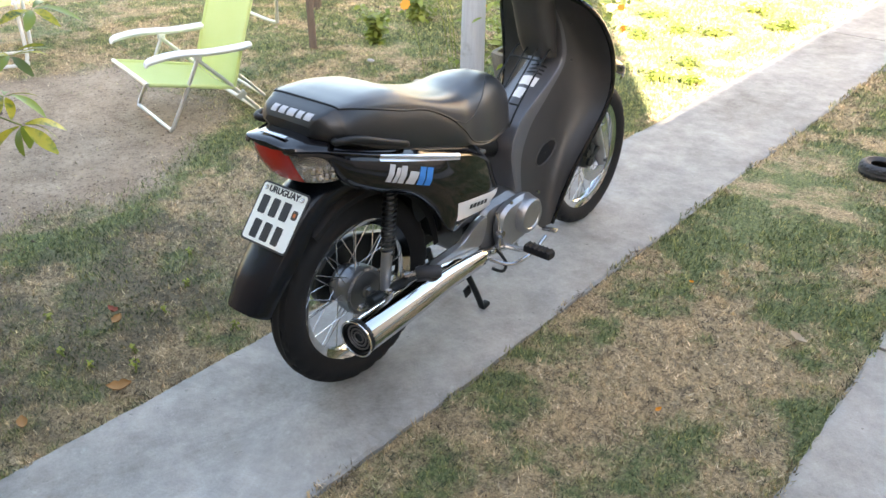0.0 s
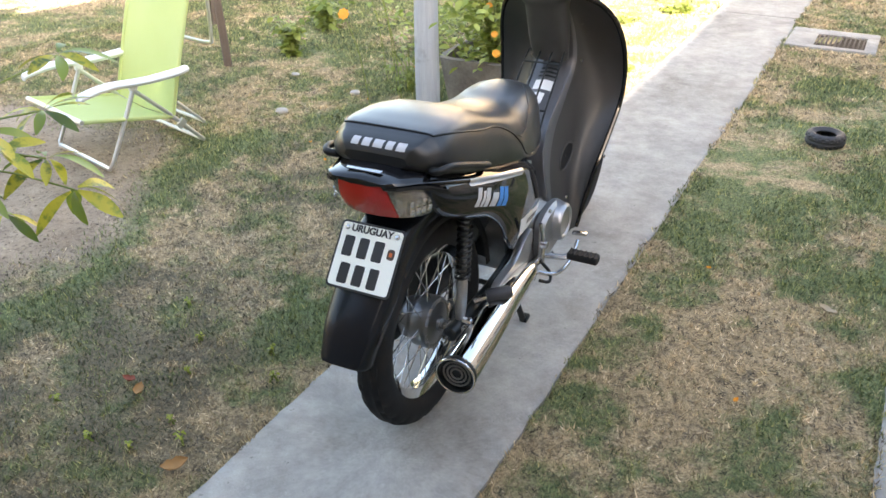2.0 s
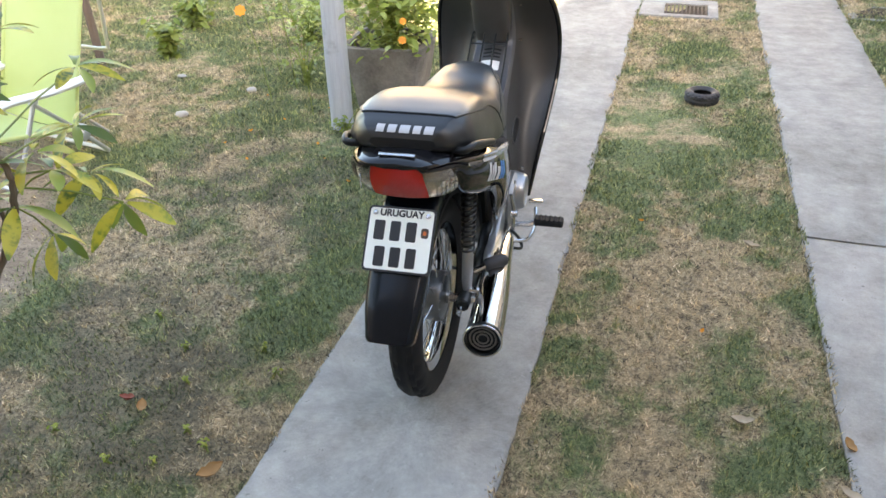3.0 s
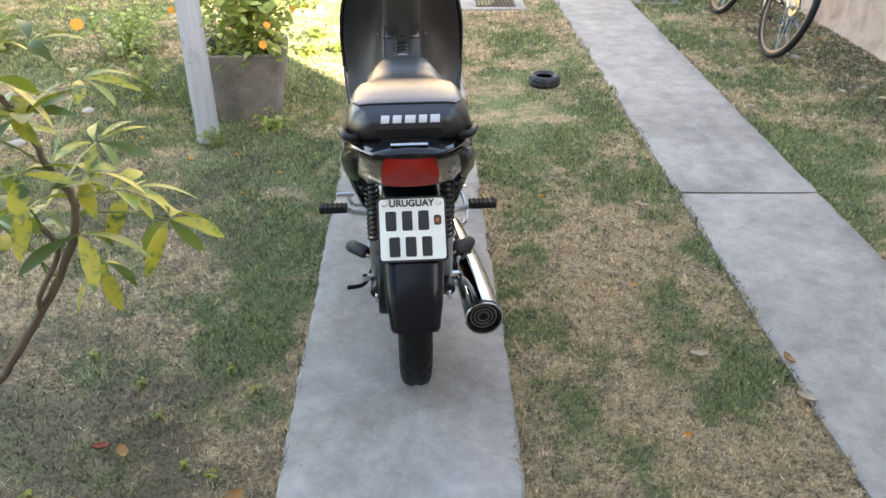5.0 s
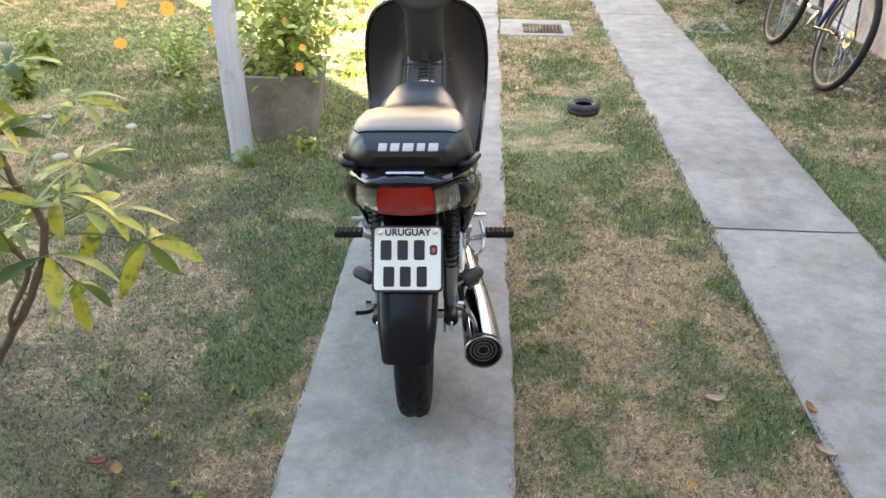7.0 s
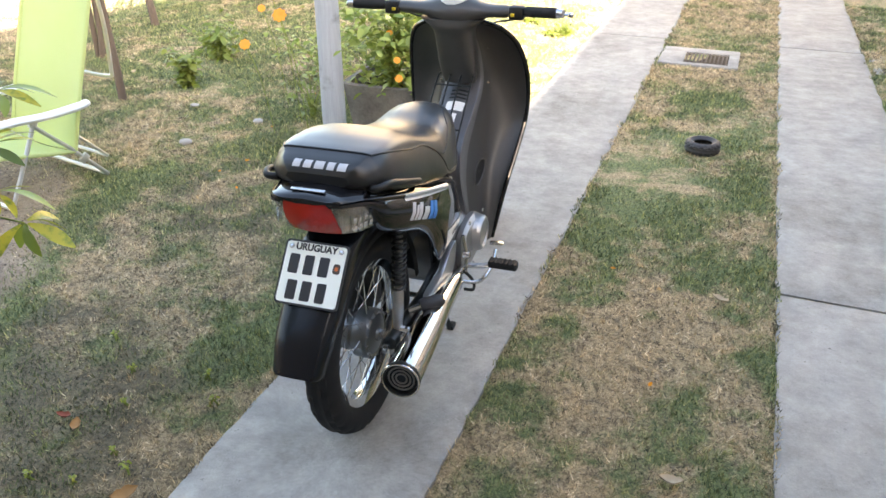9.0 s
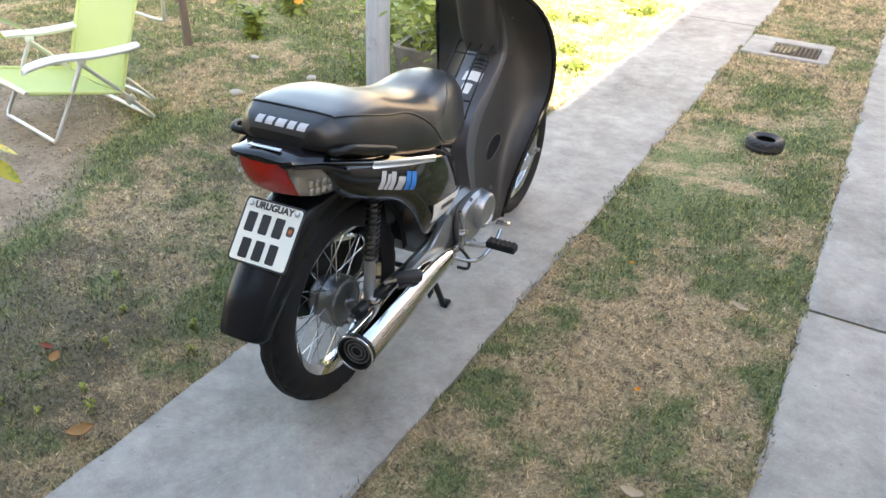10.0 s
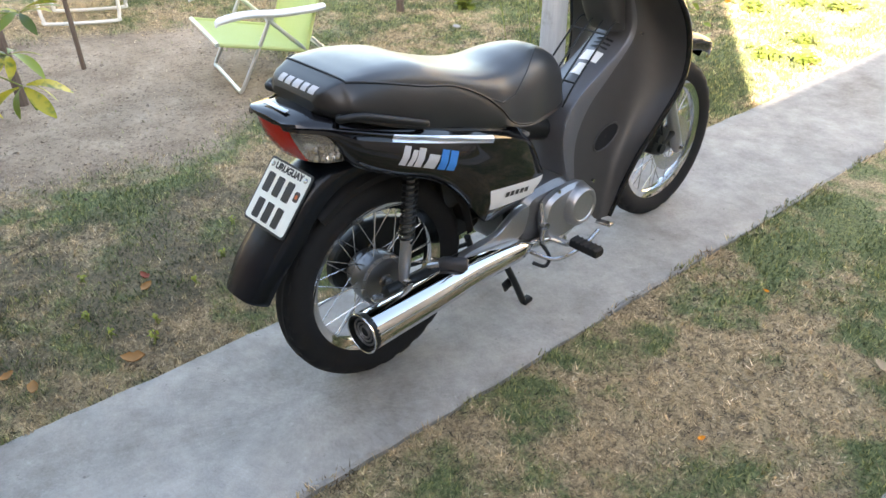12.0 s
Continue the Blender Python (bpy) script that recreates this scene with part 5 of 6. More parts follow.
for x, y, z, s in ((-1.595, 2.076, 0.524, 1.15), (-1.29, 1.95, 0.72, 1.35), (-1.55, 2.3, 0.75, 1.0), (-1.75, 2.5, 0.62, 0.9)):
    tall_flower(x, y, z, s, (0.05, 0.12))
bush("garden_bush", -2.58, 2.8, 0.26, 0.13, 240, 0.06, "small leafy green shrub in the dry lawn", WEED_LEAF, 5, 0.0, 9)
bush("garden_bush", -2.79, 3.5, 0.28, 0.2, 260, 0.06, "low bushy green plant on the lawn", WEED_LEAF, 6, 0.0, 9)
bush("garden_bush", -1.85, 3.35, 0.36, 0.34, 420, 0.045, "loose green flowering clump on the lawn", GARDEN_LEAF, 7, 0.0, 14)
bush("garden_bush", -1.5, 2.55, 0.3, 0.2, 90, 0.04, "sparse thin weed clump", WEED_LEAF, 8, 0.0, 9)
bush("weed", -0.72, 2.1, 0.08, 0.12, 90, 0.032, "green weeds at the foot of the planter", GARDEN_LEAF, 10, 0.0, 8)
bush("weed", -0.97, 1.86, 0.1, 0.07, 40, 0.03, "small weeds at the foot of the post", WEED_LEAF, 12, 0.0, 6)
for x, y, r, seed in ((-1.26, 4.18, 0.13, 31), (-1.14, 4.52, 0.16, 32), (-0.88, 4.63, 0.15, 33), (-0.98, 5.57, 0.2, 34), (-0.67, 5.13, 0.17, 35), (-0.55, 5.17, 0.12, 36), (-0.7, 3.76, 0.11, 37), (-0.52, 3.45, 0.08, 38), (-0.72, 3.37, 0.09, 39), (-1.51, 4.84, 0.18, 40), (-1.9, 5.3, 0.2, 41)):
    bush("weed", x, y, 0.06, r, 150, 0.034, "low green weed patch in the sunlit lawn", WEED_LEAF, seed, 0.0, 9)
for x, y, seed in ((-0.52, -0.24, 51), (-0.6, -0.2, 52), (-0.71, -0.02, 53), (-0.62, -0.33, 54), (-0.47, 0.08, 55), (-0.8, 0.12, 56), (-0.95, -0.3, 57), (-0.98, 0.25, 58), (-0.74, -0.36, 59), (-0.56, 0.18, 60)):
    bush("weed", x, y, 0.018, 0.014, 12, 0.011, "tiny yellow-green weed sprout in the lawn", SPROUT_LEAF, seed, -0.004, 3)
bush("weed", 2.68, 2.53, 0.34, 0.045, 48, 0.036, "tall thin weed by the plaster wall", WEED_LEAF, 11, 0.0, 4)


def stake(name, x, y, height, radius, lean, label):
    line = curve([(0, 0, -0.05), (lean[0] * 0.3, lean[1] * 0.3, height * 0.3), (lean[0] * 0.75, lean[1] * 0.6, height * 0.7), (lean[0], lean[1], height)], 4)
    line = [Vector(p) + Vector((noise.noise(p), noise.noise(p + 4), 0)) * radius * 0.5 for p in line]
    return solid(name, Shape().tube(line, [radius * (1 - 0.3 * k / len(line)) for k in range(len(line))], 8), STAKE_WOOD, label, "stake", "garden stakes", m=Matrix.Translation((x, y, 0)))


stake("wooden_stake", -2.8, 2.42, 1.3, 0.027, (-0.08, 0.02), "rough dark wooden stake in the lawn")
stake("wooden_stake", -4.0, 4.25, 1.2, 0.035, (-0.2, 0.0), "crooked brown wooden stake in the garden")
for x, y, lean in ((-3.68, 3.24, (-0.03, 0.05)), (-3.66, 3.2, (0.12, 0.02)), (-3.71, 3.22, (0.02, -0.04))):
    stake("thin_stake", x, y, 1.1, 0.02, lean, "thin brown sapling stem in the garden")
stake("wooden_stake", -2.7, 0.02, 1.0, 0.026, (-0.16, -0.04), "dark wooden stake in the sandy soil")
stake("thin_stake", -3.03, 0.425, 1.1, 0.014, (-0.1, -0.02), "thin dark rod stuck in the sandy soil")


# ---- chairs ----
def beach_chair(m):
    root = thing("beach_chair", "folding beach chair with lime green mesh fabric and white arms", "chair", m, "garden chairs")
    hw = 0.25

    def sling(name, line, label):
        rings = []
        for k, (b, w) in enumerate(line):
            rings.append([Vector((-hw + 0.5 * j / 8, b, w - 0.018 * math.sin(math.pi * j / 8))) for j in range(9)])
        under = [[p + Vector((0, 0.002, -0.003)) for p in r] for r in rings]
        sh = Shape().loft([r + list(reversed(u)) for r, u in zip(rings, under)])
        return part(name, sh, SLING, root, label)

    seat_line = [p[:2] for p in curve([(-0.272, 0.268, 0), (-0.12, 0.236, 0), (0.04, 0.2, 0), (0.165, 0.174, 0)], 4)]
    back_line = [p[:2] for p in curve([(0.168, 0.178, 0), (0.24, 0.4, 0), (0.33, 0.65, 0), (0.42, 0.9, 0)], 4)]
    sling("seat_sling", seat_line, "lime green mesh seat")
    sling("back_sling", back_line, "lime green mesh backrest")
    for s in (1, -1):
        x = s * hw
        part("seat_rail", Shape().tube([(x, b, w) for b, w in seat_line], 0.0105, 8), SLING, root, "fabric-wrapped seat rail")
        part("back_rail", Shape().tube([(x, b, w) for b, w in back_line] + [(x * 0.97, 0.435, 0.935)], 0.0105, 8), SLING, root, "fabric-wrapped back rail")
        arm = []
        for b, w, h, d in curve([(-0.27, 0.365, 0.014, 0.02), (-0.24, 0.38, 0.018, 0.026), (-0.12, 0.392, 0.018, 0.028), (0.05, 0.378, 0.018, 0.027), (0.2, 0.378, 0.019, 0.026), (0.265, 0.384, 0.017, 0.024), (0.28, 0.384, 0.01, 0.016)], 4):
            arm.append([Vector((x + s * 0.012 + d * math.cos(t), b, w + h * math.sin(t))) for t in (2 * math.pi * k / 12 for k in range(12))])
        part("armrest", Shape().loft(arm), WHITE_PLASTIC, root, "white plastic armrest")
        part("rear_leg", Shape().tube([(x, -0.02, 0.36), (x, 0.14, 0.2), (x, 0.31, 0.012)], 0.0105, 8), CHAIR_TUBE, root)
        part("hinge", Shape().box((0.014, 0.05, 0.035), pose(x + s * 0.008, 0.2, 0.13, 35, 0, 0), 0.004), CHAIR_TUBE, root)
        part("link_bar", Shape().tube([(x, 0.2, 0.235), (x, 0.33, 0.1)], 0.008, 8), CHAIR_TUBE, root)
        part("arm_joint", Shape().box((0.02, 0.04, 0.03), Matrix.Translation((x, -0.005, 0.36)), 0.005), WHITE_PLASTIC, root)
    front = curve([(hw, 0.0, 0.36), (hw, -0.09, 0.19), (hw, -0.18, 0.03)], 3) + curve([(hw - 0.012, -0.19, 0.012), (0, -0.19, 0.012), (-hw + 0.012, -0.19, 0.012)], 3) + curve([(-hw, -0.18, 0.03), (-hw, -0.09, 0.19), (-hw, 0.0, 0.36)], 3)
    part("front_leg_loop", Shape().tube(front, 0.0105, 8), CHAIR_TUBE, root, "bent aluminium leg loop")
    loop = [(hw - 0.01, 0.435, 0.93), (hw - 0.015, 0.46, 0.72), (hw - 0.015, 0.452, 0.5)] + [(hw - 0.04, 0.45, 0.462), (0, 0.45, 0.455), (-hw + 0.04, 0.45, 0.462)] + [(-hw + 0.015, 0.452, 0.5), (-hw + 0.015, 0.46, 0.72), (-hw + 0.01, 0.435, 0.93)]
    part("rear_loop", Shape().tube(curve(loop, 4), 0.0095, 8), CHAIR_TUBE, root, "bent aluminium loop behind the backrest")
    part("foot_bar", Shape().tube([(-hw, 0.31, 0.012), (hw, 0.31, 0.012)], 0.0105, 8), CHAIR_TUBE, root)
    part("brace", Shape().tube([(-hw, 0.33, 0.1), (hw, 0.33, 0.1)], 0.008, 8), CHAIR_TUBE, root)
    part("front_bar", Shape().tube([(-hw - 0.01, -0.274, 0.268), (hw + 0.01, -0.274, 0.268)], 0.011, 8), CHAIR_TUBE, root)
    part("top_bar", Shape().tube(curve([(-hw, 0.42, 0.9), (-hw + 0.03, 0.44, 0.945), (0, 0.445, 0.955), (hw - 0.03, 0.44, 0.945), (hw, 0.42, 0.9)], 5), 0.0105, 8), WHITE_TUBE, root)
    return root


beach_chair(pose(-2.30, 1.115, 0, 0, 0, -11.5))


def tube_chair(m, label):
    """A garden chair on white bent-tube runners."""
    root = thing("tube_chair", label, "chair", m, "garden chairs")
    for y, h in ((-0.16, 0.42), (0.16, 0.42)):
        loop = curve([(-0.24, y * 1.2, h), (-0.235, y, 0.12), (-0.225, y, 0.04), (-0.19, y, 0.012), (0.19, y, 0.012), (0.225, y, 0.04), (0.235, y, 0.12), (0.24, y * 1.2, h)], 5)
        part("leg_loop", Shape().tube(loop, 0.0115, 8), WHITE_TUBE, root, "white bent-tube leg loop")
    seat_r = [[Vector((-0.23 + 0.46 * j / 6, -0.25 + 0.5 * i / 6, 0.4 - 0.02 * math.sin(math.pi * j / 6) - 0.03 * i / 6)) for j in range(7)] for i in range(7)]
    part("seat_sling", Shape().loft([r + [p - Vector((0, 0, 0.004)) for p in reversed(r)] for r in seat_r]), SLING, root, "lime green mesh seat")
    back_r = [[Vector((-0.23 + 0.46 * j / 6, 0.25 + 0.2 * i / 6, 0.38 + 0.5 * i / 6)) for j in range(7)] for i in range(7)]
    part("back_sling", Shape().loft([r + [p + Vector((0, 0.004, 0)) for p in reversed(r)] for r in back_r]), SLING, root, "lime green mesh backrest")
    for s in (1, -1):
        part("side_rail", Shape().tube([(s * 0.24, -0.26, 0.405), (s * 0.24, 0.25, 0.375), (s * 0.24, 0.46, 0.9)], 0.011, 8), WHITE_TUBE, root)
        part("armrest", Shape().tube(curve([(s * 0.26, -0.24, 0.58), (s * 0.265, 0.0, 0.6), (s * 0.26, 0.3, 0.58)], 5), 0.017, 10), WHITE_PLASTIC, root, "white plastic armrest")
        part("arm_post", Shape().tube([(s * 0.25, -0.16, 0.4), (s * 0.26, -0.16, 0.58)], 0.01, 8), WHITE_TUBE, root)
    return root


tube_chair(pose(-4.0, 0.78, 0, 0, 0, 62), "white tube garden chair with lime green fabric")


# ---- umbrella plant by the camera ----
def umbrella_plant():
    rng = random.Random(21)
    root = thing("umbrella_plant", "young umbrella plant with green and yellow leaves", "plant", Matrix.Translation((-0.93, -0.56, 0)))
    o = Vector((-0.93, -0.56, 0))
    spine = [(-0.93, -0.56, -0.02), (-0.91, -0.57, 0.25), (-0.82, -0.56, 0.5), (-0.729, -0.56, 0.6), (-0.666, -0.56, 0.687), (-0.6, -0.56, 0.78), (-0.545, -0.56, 0.88), (-0.533, -0.56, 0.943), (-0.557, -0.56, 0.992), (-0.566, -0.565, 1.05)]
    trunk = [Vector(p) - o for p in curve(spine, 5)]
    part("trunk", Shape().tube([p + Vector((rng.gauss(0, 0.0012), rng.gauss(0, 0.0012), 0)) for p in trunk], [0.009 - 0.005 * k / len(trunk) + rng.uniform(0, 0.0014) for k in range(len(trunk))], 9), TERRACOTTA, root, "thin knobbly brown trunk")
    limbs = [[(-0.632, -0.562, 0.735), (-0.622, -0.572, 0.77), (-0.578, -0.56, 0.848), (-0.585, -0.575, 0.9)], [(-0.566, -0.565, 1.05), (-0.61, -0.54, 1.1), (-0.66, -0.51, 1.13), (-0.68, -0.5, 1.2)]]
    for line in limbs:
        part("limb", Shape().tube([Vector(p) - o for p in curve(line, 4)], 0.0045, 7), TERRACOTTA, root)
    low_whorls = [  # joint, whorl, leaflets, drift of the leaflets
        ((-0.66, -0.51, 1.13), (-0.592, -0.45, 1.156), 6, (0.3, 0, 0.5)), ((-0.557, -0.56, 0.992), (-0.617, -0.25, 1.03), 8, (0.5, 0, 0.15)),
        ((-0.566, -0.565, 1.05), (-0.563, -0.58, 1.085), 9, (-0.2, 0, 0.3)), ((-0.566, -0.565, 1.05), (-0.6, -0.55, 1.075), 8, (-0.5, 0, 0.3)),
        ((-0.54, -0.56, 0.97), (-0.575, -0.34, 0.945), 9, (0.3, 0, 0)), ((-0.533, -0.56, 0.943), (-0.515, -0.4, 0.875), 8, (0.5, 0, 0.1)),
        ((-0.535, -0.56, 0.92), (-0.45, -0.4, 0.822), 7, (0.5, 0.2, -0.35)), ((-0.545, -0.56, 0.88), (-0.54, -0.5, 0.793), 4, (0.3, 0, -0.8))]
    high_whorls = [
        ((-0.585, -0.575, 0.9), (-0.583, -0.6, 0.948), 6, (-0.3, 0, -0.2)), ((-0.578, -0.56, 0.848), (-0.535, -0.57, 0.885), 6, (0.1, 0, -0.2)),
        ((-0.557, -0.56, 0.992), (-0.571, -0.62, 1.014), 6, (-0.3, 0, -0.3)), ((-0.66, -0.51, 1.13), (-0.64, -0.5, 1.17), 6, (-0.1, 0, 0.2)),
        ((-0.68, -0.5, 1.2), (-0.64, -0.46, 1.25), 7, (0, 0, 0.3)), ((-0.61, -0.54, 1.1), (-0.62, -0.55, 1.125), 6, (0, 0, 0)),
        ((-0.68, -0.5, 1.2), (-0.7, -0.5, 1.26), 7, (-0.2, 0, 0.4)), ((-0.66, -0.51, 1.13), (-0.69, -0.56, 1.1), 6, (-0.4, 0, 0)), ((-0.535, -0.56, 0.92), (-0.53, -0.5, 0.96), 6, (0.1, 0.3, 0))]
    side_whorls = [
        ((-0.6, -0.56, 0.78), (-0.66, -0.5, 0.85), 6, (-0.5, 0, 0.1)), ((-0.59, -0.56, 0.8), (-0.68, -0.54, 0.9), 6, (-0.4, 0, 0)),
        ((-0.557, -0.56, 0.992), (-0.66, -0.5, 1.02), 7, (-0.4, 0, 0.3)), ((-0.54, -0.56, 0.9), (-0.5, -0.5, 0.93), 6, (0.5, 0.1, 0.2))]
    leaves = []
    for joint, e, count, drift in low_whorls + high_whorls + side_whorls:
        j, e = Vector(joint), Vector(e)
        part("stalk", Shape().tube([p - o for p in (j, j.lerp(e, 0.5) + Vector((0, 0, 0.008)), e)], 0.002, 5), WEED_LEAF, root)
        n = max(5, count - 1)
        for k in range(n):
            t = 2 * math.pi * k / n + rng.uniform(-0.3, 0.3)
            way = (Vector((math.cos(t), math.sin(t), rng.uniform(-0.1, 0.45))) + Vector(drift) * 0.8).normalized()
            size = rng.uniform(0.06, 0.098)
            leaves.append((e - o + way * 0.008, way, size, size * rng.uniform(0.27, 0.36)))
    part("crown", crown(leaves, rng, 0.45, (0.25, 0.75), 7), UMBRELLA_LEAF, root, "glossy green and yellow leaflets")
    return root


umbrella_plant()


# ---- bicycles ----
BROWN_RIM = plain("dusty_rim", (0.17, 0.125, 0.085), 0.6, 0.2, grain=60, vary=0.35)


def bicycle(m):
    root = thing("bicycle", "blue and black bicycle leaning on the plaster wall", "bicycle", m, "parked bicycles")
    R, base = 0.335, 1.14
    spoke = Shape().tube([(0.022, 0, 0.02), (0.003, 0.03, R - 0.035)], 0.0013, 4).mesh("spoke")
    spoke.materials.append(STEEL)
    spoke_b = Shape().tube([(-0.022, 0, 0.02), (-0.003, -0.03, R - 0.035)], 0.0013, 4).mesh("spoke")
    spoke_b.materials.append(STEEL)
    tyre = Shape().lathe([(R - 0.034, -0.012), (R - 0.03, -0.019), (R - 0.015, -0.021), (R - 0.003, -0.012), (R, 0), (R - 0.003, 0.012), (R - 0.015, 0.021), (R - 0.03, 0.019), (R - 0.034, 0.012)], 64).mesh("tyre")
    rim = Shape().lathe([(R - 0.055, -0.004), (R - 0.05, -0.011), (R - 0.028, -0.0135), (R - 0.028, 0.0135), (R - 0.05, 0.011), (R - 0.055, 0.004)], 64, True).mesh("rim")
    for name, y in (("rear_wheel", 0.0), ("front_wheel", base)):
        hub = part(name, Shape().lathe([(0, -0.05), (0.012, -0.05), (0.014, -0.03), (0.026, -0.024), (0.024, -0.02), (0.012, -0.015), (0.012, 0.015), (0.024, 0.02), (0.026, 0.024), (0.014, 0.03), (0.012, 0.05), (0, 0.05)], 18), STEEL, root, "spoked bicycle wheel", Matrix.Translation((0, y, R)))
        part("tyre", tyre, RUBBER, hub)
        part("rim", rim, BROWN_RIM, hub)
        for k in range(28):
            part("spoke", spoke if k % 2 else spoke_b, STEEL, hub, m=Matrix.Rotation(2 * math.pi * k / 28, 4, "X"))
    bb, seat_top, head = Vector((0, 0.44, 0.29)), Vector((0, 0.26, 0.82)), Vector((0, 0.91, 0.86))
    for name, line, r, mat in (("down_tube", [bb, head - Vector((0, 0, 0.06))], 0.019, FRAME_BLACK), ("top_tube", [seat_top - Vector((0, 0, 0.05)), head], 0.016, FRAME_BLACK), ("seat_tube", [bb, seat_top], 0.016, FRAME_BLUE), ("head_tube", [head + Vector((0, -0.02, 0.06)), head + Vector((0, 0.03, -0.12))], 0.02, FRAME_BLACK), ("seat_post", [seat_top, seat_top + Vector((0, -0.05, 0.14))], 0.0125, STEEL), ("stem", [head + Vector((0, -0.02, 0.06)), head + Vector((0, 0.03, 0.16))], 0.014, FRAME_BLACK)):
        part(name, Shape().tube(line, r, 12), mat, root)
    for s in (1, -1):
        part("chain_stay", Shape().tube([bb + Vector((s * 0.02, 0, 0)), Vector((s * 0.055, 0.1, R)), Vector((s * 0.062, 0, R))], 0.0095, 8), FRAME_BLACK, root)
        part("seat_stay", Shape().tube([Vector((s * 0.062, 0, R)), seat_top + Vector((s * 0.02, 0, -0.06))], 0.0075, 8), FRAME_BLACK, root)
        part("fork_blade", Shape().tube([head + Vector((s * 0.04, 0.04, -0.14)), Vector((s * 0.052, base - 0.06, 0.55)), Vector((s * 0.055, base, R))], 0.012, 8), FRAME_BLACK, root)
        part("crank_arm", Shape().box((0.014, 0.17, 0.024), Matrix.Translation(bb + Vector((s * 0.075, 0, 0))) @ Matrix.Rotation(-0.9 if s > 0 else 2.24, 4, "X") @ Matrix.Translation((0, 0.075, 0)), 0.004), STEEL, root)
        end = bb + Vector((s * 0.12, 0.16 * math.cos(-0.9) * (1 if s > 0 else -1), 0.16 * math.sin(-0.9) * (1 if s > 0 else -1)))
        part("pedal", Shape().box((0.08, 0.07, 0.022), Matrix.Translation(end), 0.005), STEEL if s < 0 else MATT_BLACK, root)
        part("grip", Shape().tube([(s * 0.18, 0.83, 1.03), (s * 0.29, 0.79, 1.035)], 0.016, 10), RUBBER, root)
    part("chainring", Shape().lathe([(0.03, 0.045), (0.09, 0.045), (0.094, 0.047), (0.09, 0.049), (0.03, 0.049)], 40, True), ALLOY_DARK, root, m=Matrix.Translation(bb))
    cass = Shape()
    for k in range(6):
        cass.lathe([(0.015, 0.024 + 0.0045 * k), (0.058 - 0.006 * k, 0.024 + 0.0045 * k), (0.058 - 0.006 * k, 0.026 + 0.0045 * k), (0.015, 0.026 + 0.0045 * k)], 30, True)
    part("sprockets", cass, plain("brassy_steel", (0.5, 0.4, 0.22), 0.35, 0.9), root, "yellowish sprocket cluster", Matrix.Translation((0, 0, R)))
    part("derailleur", Shape().box((0.016, 0.05, 0.05), pose(0.06, 0.0, R - 0.06, 20, 0, 0), 0.008).box((0.012, 0.03, 0.1), pose(0.055, 0.04, R - 0.13, -20, 0, 0), 0.006), DARK_METAL, root)
    chain = [Vector((0.042, 0.43 + 0.095 * math.sin(t), 0.29 + 0.095 * math.cos(t))) for t in np.linspace(0, math.pi, 9)] + [Vector((0.04, 0.04, R - 0.17)), Vector((0.04, -0.02, R - 0.05)), Vector((0.04, -0.02, R + 0.045))]
    part("chain", Shape().tube(chain, 0.004, 5, True), DARK_METAL, root)
    part("handlebar", Shape().tube(curve([(-0.29, 0.79, 1.035), (-0.15, 0.84, 1.03), (0, 0.89, 1.02), (0.15, 0.84, 1.03), (0.29, 0.79, 1.035)], 5), 0.0115, 8), FRAME_BLACK, root)
    sad = []
    for y, hw, hz in curve([(-0.1, 0.01, 0.01), (-0.08, 0.07, 0.025), (0.0, 0.075, 0.03), (0.08, 0.035, 0.025), (0.17, 0.02, 0.018), (0.18, 0.006, 0.008)], 4):
        sad.append([Vector((hw * math.cos(t), 0.2 + y, 0.97 + hz * math.sin(t))) for t in (2 * math.pi * k / 14 for k in range(14))])
    part("saddle", Shape().loft(sad), VINYL, root, "black saddle")
    return root


first_bicycle = bicycle(pose(2.262, 3.34, 0.004, 0, 0, -1.8) @ pose(0, 0, 0, 0, 15, 0))
copy_thing(first_bicycle, pose(2.45, 5.95, 0.004, 0, 0, -3) @ pose(0, 0, 0, 0, 16, 0))


# ---- litter ----
def litter(name, x, y, size, turn, material, label, category="leaf", group="fallen leaves"):
    half, wide, rows = size * 0.42, size * 0.24, []
    for k in range(8):
        t = -1 + 2 * k / 7
        w = wide * max(0.06, 1 - abs(t) ** 2.4) * (1 + 0.25 * noise.noise((t * 2, x * 9, y * 9)))
        row = []
        for q in range(6):
            u = -1 + 2 * q / 5
            bend = 1.25 * u + 0.3 * noise.noise((t * 3, u, x * 7))
            row.append(Vector((w * math.sin(bend) / 1.0, half * t, 0.9 * w * (1 - math.cos(bend)) + 0.45 * half * t * t + 0.05 * size * noise.noise((t * 2, u * 2, y * 5)))))
        rows.append(row)
    sh = Shape().loft([r + [p + Vector((0, 0, 0.0012)) for p in reversed(r)] for r in rows])
    return solid(name, sh, material, label, category, group, m=pose(x, y, 0.006, 4, 6, turn))


